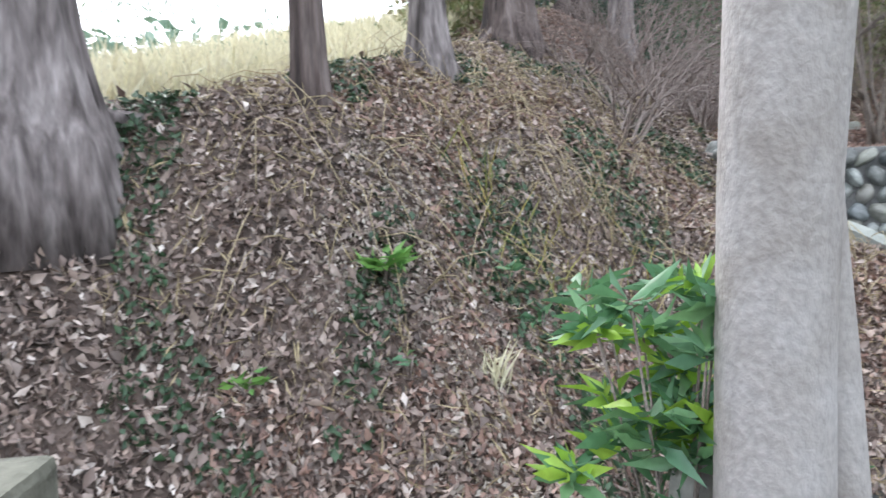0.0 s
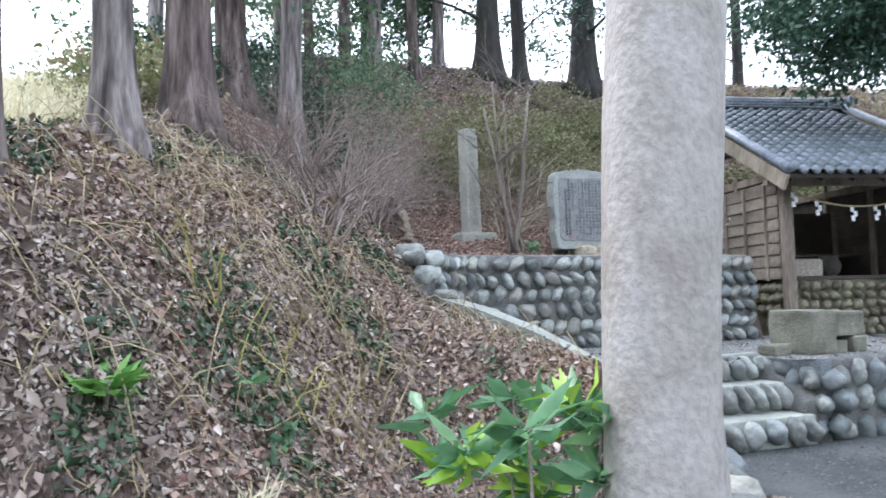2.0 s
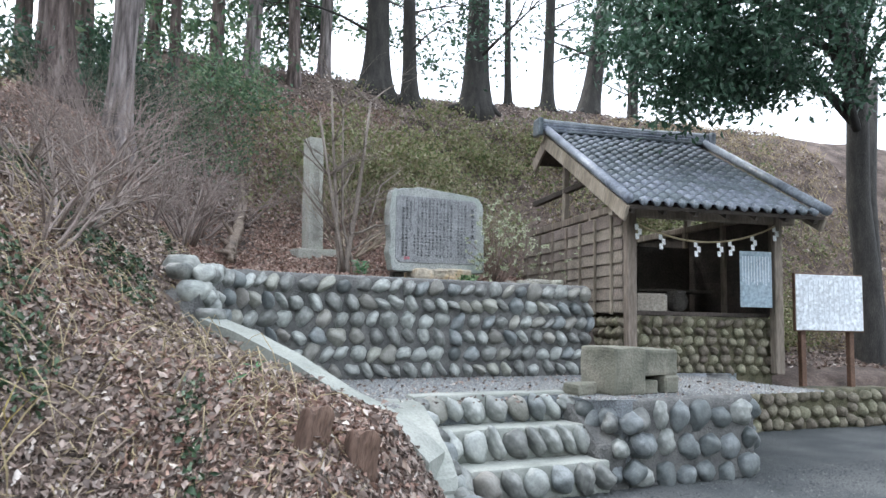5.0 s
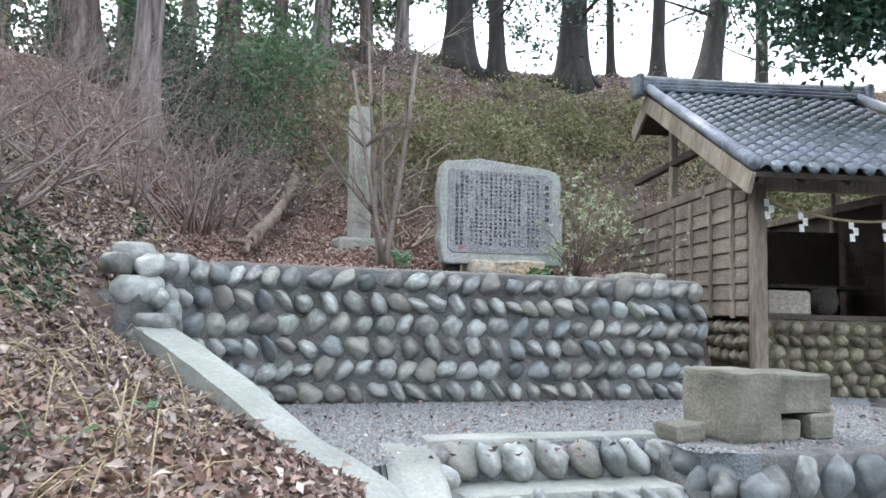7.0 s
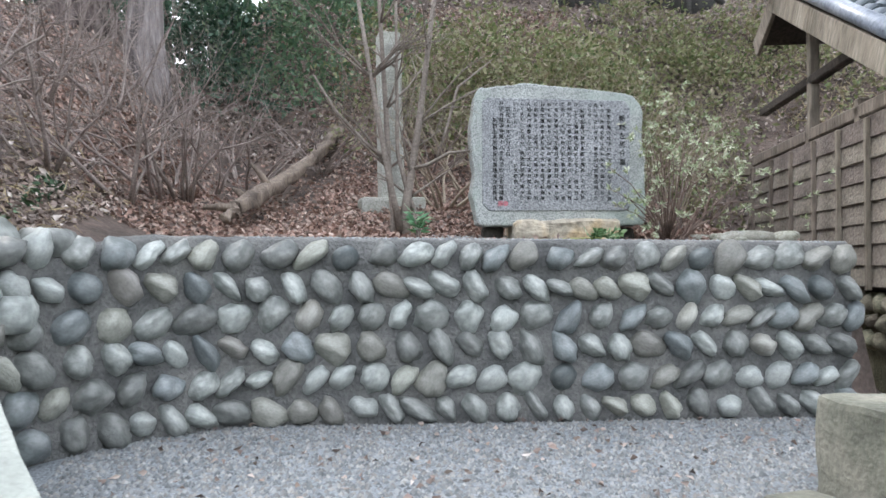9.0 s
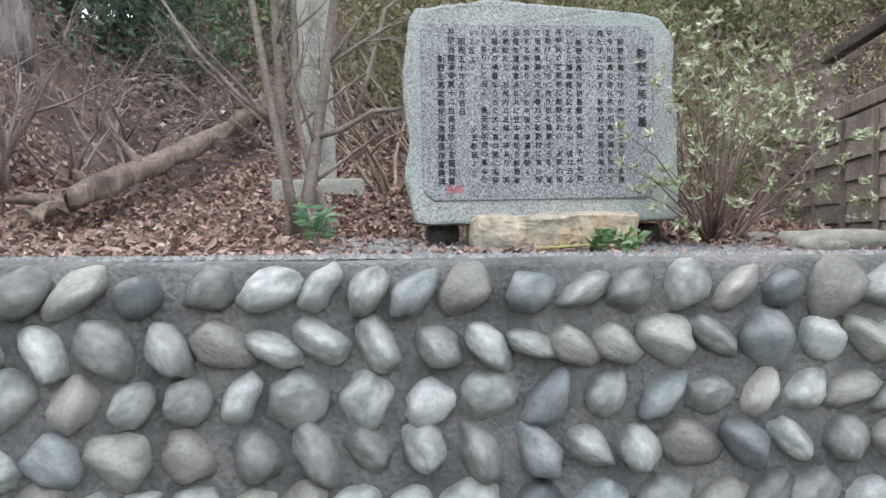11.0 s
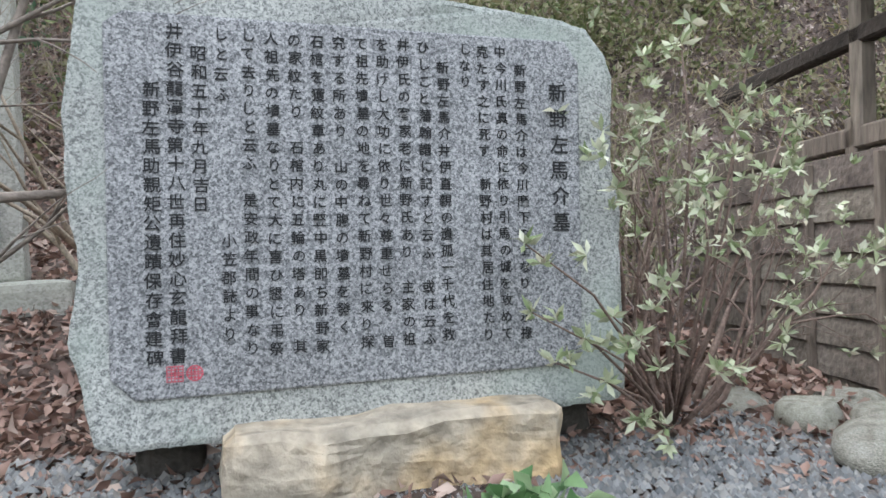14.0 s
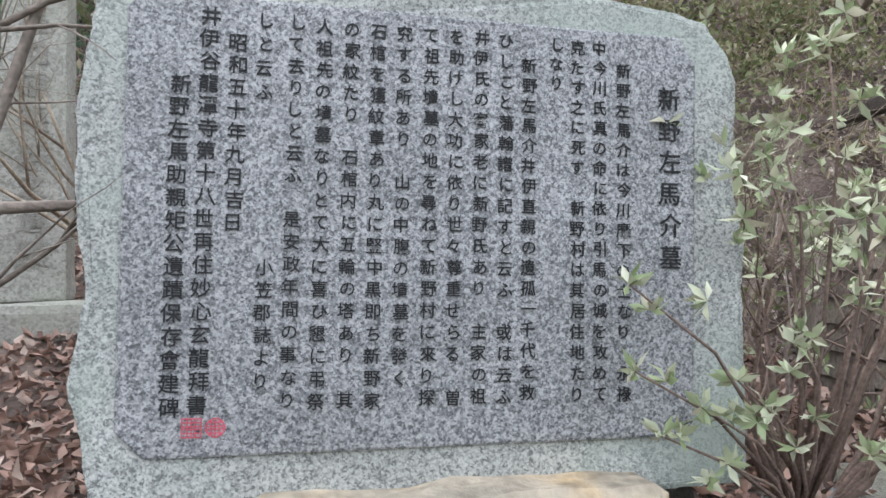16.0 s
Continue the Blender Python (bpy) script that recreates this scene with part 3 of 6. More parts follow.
def chips(name, rng, n, where, z, size, mat, label):
    """Loose stone chips, each a small skewed tetra-like block."""
    x, y = where(rng, n)
    n = len(x)
    base = np.array([[1, 0, -0.3], [-0.5, 0.87, -0.3], [-0.5, -0.87, -0.3], [0, 0, 0.6]])
    s = size * rng.uniform(0.5, 1.3, (n, 1, 1))
    a = rng.uniform(0, 6.28, n)
    rot = np.stack([np.stack([np.cos(a), -np.sin(a), 0 * a], -1), np.stack([np.sin(a), np.cos(a), 0 * a], -1), np.stack([0 * a, 0 * a, 1 + 0 * a], -1)], 1)
    v = (base[None] * rng.uniform(0.6, 1.4, (n, 4, 3))) * s
    v = np.einsum("nij,nkj->nki", rot, v) + np.stack([x, y, z(x, y)], -1)[:, None]
    k = np.arange(n)[:, None] * 4
    faces = np.concatenate([k + [0, 1, 3], k + [1, 2, 3], k + [2, 0, 3]])
    me = tri_mesh(name, v.reshape(-1, 3), faces)
    return add(name, me, mat, label=label, category="gravel", kind="stuff")


def terrace_spots(rng, n):
    x, y = rng.uniform(-3.9, 1.2, n), rng.uniform(-1.95, 0.0, n)
    ok = (kerb_side(x, y) < -0.12) & ~((x < -1.36) & (y < -1.5) & (x > -2.86)) & (y > -1.9) & (x > -3.9 + np.clip(-y - 0.2, 0, 1) * 0.2)
    return x[ok], y[ok]


chips("gravel", np.random.default_rng(3), 30000, terrace_spots, lambda x, y: 0.004 + 0 * x, 0.013, M_CHIP, "loose blue-grey gravel chips on the terrace")

# steps with cobbled risers
steps = thing("steps", pose(0, 0, 0), "three shallow steps of cobbled risers and concrete treads", "steps", kind="structure")
for i, (yn, zt) in enumerate(((-1.5, 0.026), (-1.76, -0.19), (-2.02, -0.41))):
    bm = box(-2.64, -1.3, yn, -1.2 if i == 0 else yn + 0.34, zt - 0.235, zt, 0.02, 2)
    if i == 0:
        bm.free()
        bm = box(-2.64, -1.3, yn, yn + 0.16, zt - 0.235, zt, 0.02, 2)
    bmesh.ops.subdivide_edges(bm, edges=[e for e in bm.edges if e.calc_length() > 0.5], cuts=14)
    part("tread", roughen(bm, 0.008, 8, i), M_CONCRETE, steps)
    lay_cobbles(steps, [(-2.66, yn), (-1.32, yn)], zt - 0.2, zt - 0.02, 1, 0.165, 40 + i, tilt=30, size=1.12, proud=0.06)
# the flank wall beside the steps
FLANK = [(-1.36, -1.52), (-1.14, -1.9), (-0.9, -1.99), (0.2, -1.99), (0.4, -1.74), (0.62, -1.45), (1.25, -0.85), (1.85, -0.25)]
flank = wall_body("wall_flank", FLANK, -0.85, 0.005, 0.26, M_MORTAR, "low mortared cobble wall beside the steps")
lay_cobbles(flank, FLANK, -0.66, -0.03, 3, 0.2, 21, COBBLES_DARK, tilt=18, size=1.0, squat=True)
lay_cobbles(flank, [(-1.33, -1.6), (-1.2, -2.02), (-1.0, -2.06)], -0.6, -0.08, 3, 0.19, 27, COBBLES_DARK, tilt=18, size=0.9, squat=True)
bm = box(-1.36, -1.1, -1.98, -1.46, -0.7, 0.0, 0.03, 2)
for v in bm.verts:
    if v.co.z > -0.3 and v.co.y < -1.8:
        v.co.z -= 0.3
bmesh.ops.subdivide_edges(bm, edges=bm.edges[:], cuts=4, use_grid_fill=True)
part("wall_cheek", roughen(bm, 0.03, 6), M_MORTAR, label="rough concrete cheek of the steps with stones", category="wall", kind="structure")
LOW = [(1.75, -0.36), (3.2, -0.42), (4.35, -0.5)]
low_wall = wall_body("wall_low", LOW, -0.85, -0.18, 0.3, M_MORTAR_MOSS, "low mossy cobble edging wall")
lay_cobbles(low_wall, LOW, -0.66, -0.2, 3, 0.17, 23, COBBLES_MOSS, 22, squat=True)
# stones bedded between the cheek and the risers
rng = np.random.default_rng(61)
for k, (x, y, z) in enumerate(((-2.6, -1.56, -0.04), (-2.59, -1.68, -0.12), (-2.58, -1.82, -0.22), (-2.59, -1.95, -0.3), (-2.6, -2.08, -0.38), (-2.62, -2.2, -0.46), (-2.64, -2.34, -0.5))):
    ob = new("stone", COBBLES[(k * 5 + 2) % 20])
    ob.parent = steps
    s_ = float(rng.uniform(0.12, 0.17))
    ob.matrix_basis = pose(x, y, z, 20 * k, 15, 50 * k) @ Matrix.Diagonal((s_, s_, s_ * 0.8, 1))
# cobble edging of the lane
edging = [(-2.62, -2.32), (-2.74, -2.55), (-2.9, -2.78), (-3.1, -3.05), (-3.32, -3.32), (-3.55, -3.6)]
rng = np.random.default_rng(8)
for k, (x, y) in enumerate(edging):
    s = float(rng.uniform(0.26, 0.36))
    ob = new("edging_stone", COBBLES[k % 14])
    ob.matrix_basis = pose(x + 0.07, y, land1(x + 0.07, y) + s * 0.12, 8 * k, 5, 40 * k) @ Matrix.Diagonal((s, s * 0.8, s * 0.62, 1))
    tagged(ob, "pale grey river boulder edging the gravel lane", "stone", "edging stones along the lane")
bm = bmesh.new()
bmesh.ops.create_icosphere(bm, subdivisions=3, radius=0.5)
roughen(bm, 0.08, 2.2, 4)
part("edging_stone", bm, M_ORANGEROCK, smooth=True, m=pose(-3.45, -3.98, land1(-3.45, -3.98) + 0.03, 0, 0, 25) @ Matrix.Diagonal((0.34, 0.24, 0.2, 1)), label="ochre-orange boulder at the edge of the gravel lane", category="stone")

# sloping concrete kerb
KERB = [(-4.0, -1.06, 0.55), (-3.8, -1.4, 0.46), (-3.55, -1.73, 0.31), (-3.3, -2.0, 0.13), (-3.08, -2.17, 0.0), (-2.96, -2.28, -0.12), (-2.87, -2.36, -0.24)]
bm = bmesh.new()
rows = []
for i, (x, y, z) in enumerate(KERB):
    ax, ay, _ = KERB[max(i - 1, 0)]
    bx, by, _ = KERB[min(i + 1, len(KERB) - 1)]
    L = math.hypot(bx - ax, by - ay)
    nx, ny = -(by - ay) / L, (bx - ax) / L
    w = 0.1 + 0.05 * max(0, i - 3)
    rows.append([bm.verts.new(c) for c in ((x - nx * 0.09, y - ny * 0.09, z - 0.5), (x - nx * 0.09, y - ny * 0.09, z), (x + nx * w, y + ny * w, z + 0.005), (x + nx * w, y + ny * w, min(z - 0.5, -0.1)))])
for a, b in zip(rows, rows[1:]):
    for k in range(4):
        bm.faces.new((a[k], b[k], b[(k + 1) % 4], a[(k + 1) % 4]))
bm.faces.new(rows[0][::-1])
bm.faces.new(rows[-1])
bmesh.ops.recalc_face_normals(bm, faces=bm.faces[:])
bmesh.ops.subdivide_edges(bm, edges=bm.edges[:], cuts=3, use_grid_fill=True)
part("kerb", roughen(bm, 0.006, 9), M_CONCRETE, label="sloping pale concrete kerb along the leafy bank", category="kerb", kind="structure", smooth=False)
# broad sloping slab that closes the steps towards the kerb
bm = bmesh.new()
rows = []
for y, xl, xr, zt in ((-1.44, -2.9, -2.62, 0.012), (-1.62, -2.9, -2.61, 0.004), (-1.85, -2.92, -2.62, -0.09), (-2.1, -2.95, -2.64, -0.22), (-2.3, -2.97, -2.67, -0.34), (-2.36, -2.95, -2.7, -0.44)):
    rows.append([bm.verts.new(c) for c in ((xl, y, -0.8), (xl, y, zt), (xr, y, zt - 0.01), (xr, y, -0.8))])
for a, b in zip(rows, rows[1:]):
    for k in range(4):
        bm.faces.new((a[k], b[k], b[(k + 1) % 4], a[(k + 1) % 4]))
bm.faces.new(rows[0][::-1])
bm.faces.new(rows[-1])
bmesh.ops.recalc_face_normals(bm, faces=bm.faces[:])
bmesh.ops.bevel(bm, geom=[e for e in bm.edges if all(v.co.z > -0.6 for v in e.verts)], offset=0.02, segments=2, affect="EDGES", clamp_overlap=True)
bmesh.ops.subdivide_edges(bm, edges=[e for e in bm.edges if e.calc_length() > 0.15], cuts=3, use_grid_fill=True)
part("kerb_cheek", roughen(bm, 0.008, 9), M_CONCRETE, label="concrete cheek between the kerb and the steps", category="kerb", kind="structure")

# ---- the inscribed stele ----
GLYPHS = {}


def glyph(c, size, mat):
    """One character as a thin raised mesh, made once for each size."""
    if (c, size) not in GLYPHS:
        cu = bpy.data.curves.new("character", "FONT")
        cu.body, cu.size, cu.align_x, cu.resolution_u = c, size, "CENTER", 2
        cu.extrude, cu.offset = 0.0006, size * 0.007
        tmp = new("character", cu)
        bpy.context.view_layer.update()
        me = bpy.data.meshes.new_from_object(tmp.evaluated_get(bpy.context.evaluated_depsgraph_get()))
        bpy.data.objects.remove(tmp)
        bpy.data.curves.remove(cu)
        me.materials.clear()
        me.materials.append(mat)
        me.name = "character"
        GLYPHS[c, size] = me
    return GLYPHS[c, size]


def lettering(parent, text, x, z, size, pitch, mat, y, gap=0.002):
    """A column of characters, top to bottom; x is the column's middle, z the middle of its first character."""
    for i, c in enumerate(text):
        if c != " ":
            ob = new("character", glyph(c, size, mat))
            ob.parent = parent
            ob.matrix_basis = pose(x + 0.0012 * math.sin(i * 2.3 + x * 40), y - gap, z - 0.37 * size - i * pitch, 90, 0, 2.0 * math.sin(i * 1.7 + x * 31))


stele = thing("stone_monument", pose(-1.345, 0.9, 1.09, -1.0), "grey granite stele inscribed with columns of black writing", "monument")
OUT = [(-0.555, 0.0), (-0.575, 0.1), (-0.6, 0.2), (-0.577, 0.34), (-0.6, 0.5), (-0.603, 0.65), (-0.585, 0.78), (-0.575, 0.86), (-0.545, 0.9), (-0.5, 0.9), (-0.42, 0.915), (-0.3, 0.925), (-0.25, 0.94), (-0.12, 0.93), (0.1, 0.915), (0.3, 0.9), (0.44, 0.885), (0.5, 0.87), (0.545, 0.81), (0.565, 0.76), (0.56, 0.68), (0.552, 0.58), (0.575, 0.44), (0.57, 0.3), (0.578, 0.14), (0.575, 0.03), (0.56, 0.005), (0.3, -0.005), (0, 0.01), (-0.3, -0.01), (-0.5, -0.015)]
dense = []
for (ax, az), (bx, bz) in zip(OUT, OUT[1:] + OUT[:1]):
    k = max(1, int(math.hypot(bx - ax, bz - az) / 0.025))
    dense += [(ax + (bx - ax) * i / k + 0.004 * noise.noise(Vector((ax * 30 + i, az * 30, 3))), az + (bz - az) * i / k + 0.004 * noise.noise(Vector((ax * 30, az * 30 + i, 9)))) for i in range(k)]
part("slab", roughen(prism(dense, 0.17, 0.014), 0.004, 22), M_STELE, stele, "rough-dressed pale granite slab", smooth=False)
PX0, PX1, PZ0, PZ1 = -0.525, 0.465, 0.092, 0.835
panel_out = [(PX0 + 0.045, PZ0 - 0.008), (PX1 - 0.03, PZ0 + 0.005), (PX1 - 0.005, PZ0 + 0.03), (PX1 + 0.005, PZ1 - 0.05), (PX1 - 0.03, PZ1), (PX0 + 0.03, PZ1 - 0.004), (PX0 - 0.005, PZ1 - 0.03), (PX0, PZ0 + 0.035)]
part("panel", prism(panel_out, 0.02, 0.0055), M_PANEL, stele, "honed blue-grey granite panel", m=pose(0, -0.009, 0))
COLUMNS = [
    ("新野左馬介墓", 0.414, 0.714, 0.046, 0.0588),
    ("新野左馬介は今川麾下の士なり 永祿", 0.322, 0.76, 0.029, 0.0366),
    ("中今川氏真の命に依り引馬の城を攻めて", 0.276, 0.798, 0.029, 0.0366),
    ("克たす之に死す 新野村は其居住地たり", 0.2335, 0.796, 0.029, 0.0365),
    ("しなり", 0.193, 0.799, 0.028, 0.0356),
    ("新野左馬介井伊直親の遺孤一千代を救", 0.142, 0.756, 0.029, 0.036),
    ("ひしこと藩翰譜に記すと云ふ 或は云ふ", 0.0995, 0.797, 0.029, 0.0367),
    ("井伊氏の客家老に新野氏あり 主家の祖", 0.054, 0.799, 0.029, 0.0367),
    ("を助けし大功に依り世々尊重せらる 曽", 0.0085, 0.797, 0.029, 0.0367),
    ("て祖先墳墓の地を尋ねて新野村に來り探", -0.0355, 0.796, 0.029, 0.0366),
    ("究する所あり 山の中腹の墳墓を發く", -0.083, 0.794, 0.029, 0.0367),
    ("石棺を獲紋章あり丸に竪中黒即ち新野家", -0.128, 0.794, 0.029, 0.0367),
    ("の家紋たり 石棺内に五輪の塔あり 其", -0.1725, 0.794, 0.029, 0.0366),
    ("人祖先の墳墓なりとて大に喜ひ懇に弔祭", -0.218, 0.794, 0.029, 0.0367),
    ("して去りしと云ふ 是安政年間の事なり", -0.264, 0.797, 0.029, 0.0367),
    ("しと云ふ", -0.315, 0.796, 0.029, 0.04),
    ("小笠郡誌より", -0.3065, 0.387, 0.029, 0.0365),
    ("昭和五十年九月吉日", -0.357, 0.755, 0.032, 0.037),
    ("井伊谷龍潭寺第十八世再住妙心玄龍拜書", -0.402, 0.795, 0.033, 0.0369),
    ("新野左馬助親矩公遺蹟保存會建碑", -0.4455, 0.68, 0.033, 0.0368),
]
for text, x, z, size, pitch in COLUMNS:
    lettering(stele, text, x, z, size, pitch, M_INK, -0.009)
for k in range(2):
    # a pierced stamp pattern: one square, one round
    bm = bmesh.new()
    x, z, side, cells = -0.425 + k * 0.036, 0.117, 0.031, 15
    grid = [[bm.verts.new((x + side * a / cells, -0.0112, z + side * b / cells)) for b in range(cells + 1)] for a in range(cells + 1)]
    for a in range(cells):
        for b in range(cells):
            away = math.hypot(a - 7, b - 7)
            inside = away < 7.6 or k == 0
            rim = (away > 6.2) if k else (a in (0, cells - 1) or b in (0, cells - 1))
            stroke = b in (3, 6, 8, 11) or a in (4, 7, 10)
            if inside and (rim or stroke):
                bm.faces.new((grid[a][b], grid[a + 1][b], grid[a + 1][b + 1], grid[a][b + 1]))
    bmesh.ops.delete(bm, geom=[v for v in bm.verts if not v.link_faces], context="VERTS")
    part("seal", bm, M_SEAL, stele, "red painted seal stamp")

bm = box(-0.345, 0.345, -0.14, 0.28, 0, 0.2, 0.02, 1)
bmesh.ops.subdivide_edges(bm, edges=bm.edges[:], cuts=7, use_grid_fill=True)
for v in bm.verts:
    v.co.z += (0.035 * (v.co.x + 0.345) - 0.02 + 0.01 * noise.noise(v.co * 9)) * (v.co.z > 0.1)
    v.co.y -= 0.03 * noise.noise(v.co * 5)
    v.co += noise.noise_vector(v.co * 9) * 0.016 + noise.noise_vector(v.co * 26) * 0.006
pedestal = part("pedestal_stone", bm, M_PEDESTAL, label="rough tan and ochre rock carrying the stele", category="rock", m=pose(-1.325, 0.93, 0.93))
# added dark blocks give the shade in the gaps beside the pedestal
for x in (-1.78, -0.86):
    bm = box(-0.07, 0.07, 0.03, 0.15, 0, 0.13, 0.03, 2)
    part("prop_stone", roughen(bm, 0.02, 8, x), M_GAP_AND_URN, label="dark block standing in for the shaded gap under the stele end", category="stone", group="prop stones under the stele", smooth=True, m=pose(x, 0.98, 0.955))

# ---- the tall inscribed pillar stone ----
pillar = thing("stone_pillar", pose(-2.44, 2.25, 1.29, 0, -1.5, 9), "tall weathered granite marker pillar with carved writing", "monument")
bm = box(-0.1, 0.1, -0.1, 0.1, 0.08, 1.47, 0.012, 2)
bmesh.ops.subdivide_edges(bm, edges=[e for e in bm.edges if e.calc_length() > 0.6], cuts=20)
for v in bm.verts:
    v.co.x *= 1 - 0.06 * v.co.z
part("shaft", roughen(bm, 0.006, 9), M_PILLAR, pillar)
lettering(pillar, "新野左馬助親矩公之遺蹟", 0.0, 1.315, 0.092, 0.108, M_CARVED, -0.104)
bm = box(-0.28, 0.25, -0.24, 0.24, -0.14, 0.08, 0.03, 2)
bmesh.ops.subdivide_edges(bm, edges=bm.edges[:], cuts=4, use_grid_fill=True)
part("base", roughen(bm, 0.012, 6), M_PILLAR, pillar, "rough squared footing stone")

# ---- shed with tiled roof ----
SH = pose(0.689, 0.101, 0, 0, 0, -12.3)
W, D, RD, ZE, ZR = 1.917, 3.4, 1.857, 1.84, 3.2
OL, OR, OF = 0.365, 0.32, 0.54
shed = thing("shrine_shed", SH, "open-fronted weathered timber shed with a blue-grey tiled roof", "shed")


def shed_post(x, y, z0, z1, w=0.1):
    return part("post", box(x - w / 2, x + w / 2, y - w / 2, y + w / 2, z0, z1, 0.01), M_WOOD_V, shed)


for x in (0.0, W):
    shed_post(x, 0, 0.0, 1.93, 0.115)
    shed_post(x, D, 0.6, 1.95)
for y in (1.0, 1.9):
    shed_post(0.0, y, 0.6, 1.93 + 0.1, 0.08)
    shed_post(W, y, 0.6, 1.93, 0.08)
for y in (0.0, D):
    part("beam", box(-0.25, W + 0.25, y - 0.05, y + 0.05, 1.78, 1.9, 0.01), M_WOOD_V, shed)
part("beam", box(-0.04, 0.04, -0.1, D + 0.1, 1.88, 1.98, 0.01), M_WOOD_V, shed)
part("beam", box(W - 0.04, W + 0.04, -0.1, D + 0.1, 1.88, 1.98, 0.01), M_WOOD_V, shed)
part("ridge_beam", box(-0.3, W + 0.28, RD - 0.06, RD + 0.06, 3.0, 3.12, 0.01), M_WOOD_DARK, shed)
for x in (0.0, W):
    shed_post(x, RD, 1.95, 3.05, 0.08)
    part("tie_beam", box(x - 0.04, x + 0.04, 0.6, D - 0.3, 2.35, 2.43, 0.01), M_WOOD_DARK, shed)
for x in (0.55, 1.2):
    part("bracket", box(x - 0.04, x + 0.04, -0.42, 0.02, 1.86, 1.93, 0.008), M_WOOD_V, shed)
# boarded side towards the stele: lapped boards and upright battens
nb = 8
for i in range(nb):
    z = 0.68 + i * 0.145
    bm = box(-0.02, 0.0, 0.06, D, 0, 0.16, 0.004)
    bmesh.ops.subdivide_edges(bm, edges=[e for e in bm.edges if e.calc_length() > 1], cuts=10)
    roughen(bm, 0.006, 5, i * 3.1)
    part("board", bm, M_WOOD, shed, m=pose(-0.055, 0, z, 0, 7, 0))
for y in (0.3, 0.75, 1.2, 1.65, 2.15, 2.65, 3.2):
    part("batten", box(-0.1, -0.065, y - 0.018, y + 0.018, 0.66, 1.84, 0.004), M_WOOD_V, shed)
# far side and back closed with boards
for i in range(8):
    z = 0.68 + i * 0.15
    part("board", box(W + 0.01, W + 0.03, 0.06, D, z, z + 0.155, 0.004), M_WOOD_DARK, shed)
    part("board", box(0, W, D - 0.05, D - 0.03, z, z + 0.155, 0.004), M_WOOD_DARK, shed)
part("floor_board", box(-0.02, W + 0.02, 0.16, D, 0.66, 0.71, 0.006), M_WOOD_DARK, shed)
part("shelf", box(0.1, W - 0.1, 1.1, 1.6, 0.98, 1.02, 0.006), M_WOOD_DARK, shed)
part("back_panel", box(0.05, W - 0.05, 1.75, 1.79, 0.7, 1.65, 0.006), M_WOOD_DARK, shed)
# roof: slopes of single tiles, ridge and verge tiles, barge boards
slope_len = math.hypot(RD + OF, ZR - ZE)
ang = math.degrees(math.atan2(ZR - ZE, RD + OF))
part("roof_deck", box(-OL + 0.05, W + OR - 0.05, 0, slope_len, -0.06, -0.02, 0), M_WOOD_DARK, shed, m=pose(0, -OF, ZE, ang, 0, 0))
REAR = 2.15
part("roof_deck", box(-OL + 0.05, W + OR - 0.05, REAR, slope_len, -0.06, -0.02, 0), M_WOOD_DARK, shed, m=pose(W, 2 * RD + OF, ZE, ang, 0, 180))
TW, TL = 0.152, 0.152
ncols, nrows = int((W + OL + OR - 0.2) / TW), int(slope_len / TL)
tv, tf = [], []
for r in range(2):
    for c in range(9):
        w = c / 8
        zz = 0.024 * math.sin(w * math.pi * 2 - 0.7) + (0.012 if w > 0.72 else 0)
        tv.append((w * TW * 1.04, r * TL * 1.16, zz + (0.03 if r == 0 else 0.004)))
tv += [(x, y - 0.001, z - 0.022) for x, y, z in tv[:9]]
for c in range(8):
    tf += [(c, c + 1, 9 + c + 1, 9 + c), (18 + c, 18 + c + 1, c + 1, c)]
tile_mesh = mesh_data("roof_tile", tv, tf)
tile_mesh.materials.append(M_TILE)
rng = np.random.default_rng(2)
for r in range(nrows):
    for c in range(ncols):
        t = new("roof_tile", tile_mesh)
        t.parent = shed
        t.matrix_basis = pose(0, -OF, ZE, ang, 0, 0) @ pose(-OL + 0.1 + c * TW, r * TL, 0.012 + float(rng.uniform(-0.004, 0.004)), 0, 0, float(rng.uniform(-1.2, 1.2)))
for c in range(ncols):
    vv, ff = tube([(0, -0.03, 0), (0, 0.06, 0)], [0.036, 0.036], 10)
    add("eave_cap", mesh_data("eave_cap", vv, ff), M_TILE, shed, m=pose(0, -OF, ZE, ang, 0, 0) @ pose(-OL + 0.1 + (c + 0.85) * TW, -0.01, 0.03))
bm = box(-OL + 0.1, W + OR - 0.1, REAR, slope_len, -0.01, 0.03, 0)
part("rear_slope", bm, M_TILE, shed, m=pose(W, 2 * RD + OF, ZE, ang, 0, 180))
for x in (-OL + 0.06, W + OR - 0.06):
    vv, ff = tube([(x, 0, 0.05), (x, slope_len * 0.5, 0.055), (x, slope_len, 0.06)], [0.058, 0.056, 0.056], 12)
    add("verge_tile", mesh_data("verge_tile", vv, ff), M_TILE, shed, m=pose(0, -OF, ZE, ang, 0, 0))
    for flip in (0, 1):
        m = pose(0, -OF, ZE, ang, 0, 0) if not flip else pose(W, 2 * RD + OF, ZE, ang, 0, 180)
        xx = x if not flip else W - x
        part("barge_board", box(xx - 0.018, xx + 0.018, -0.02 if not flip else REAR, slope_len + 0.02, -0.2, -0.02, 0.006), M_WOOD_V, shed, m=m)
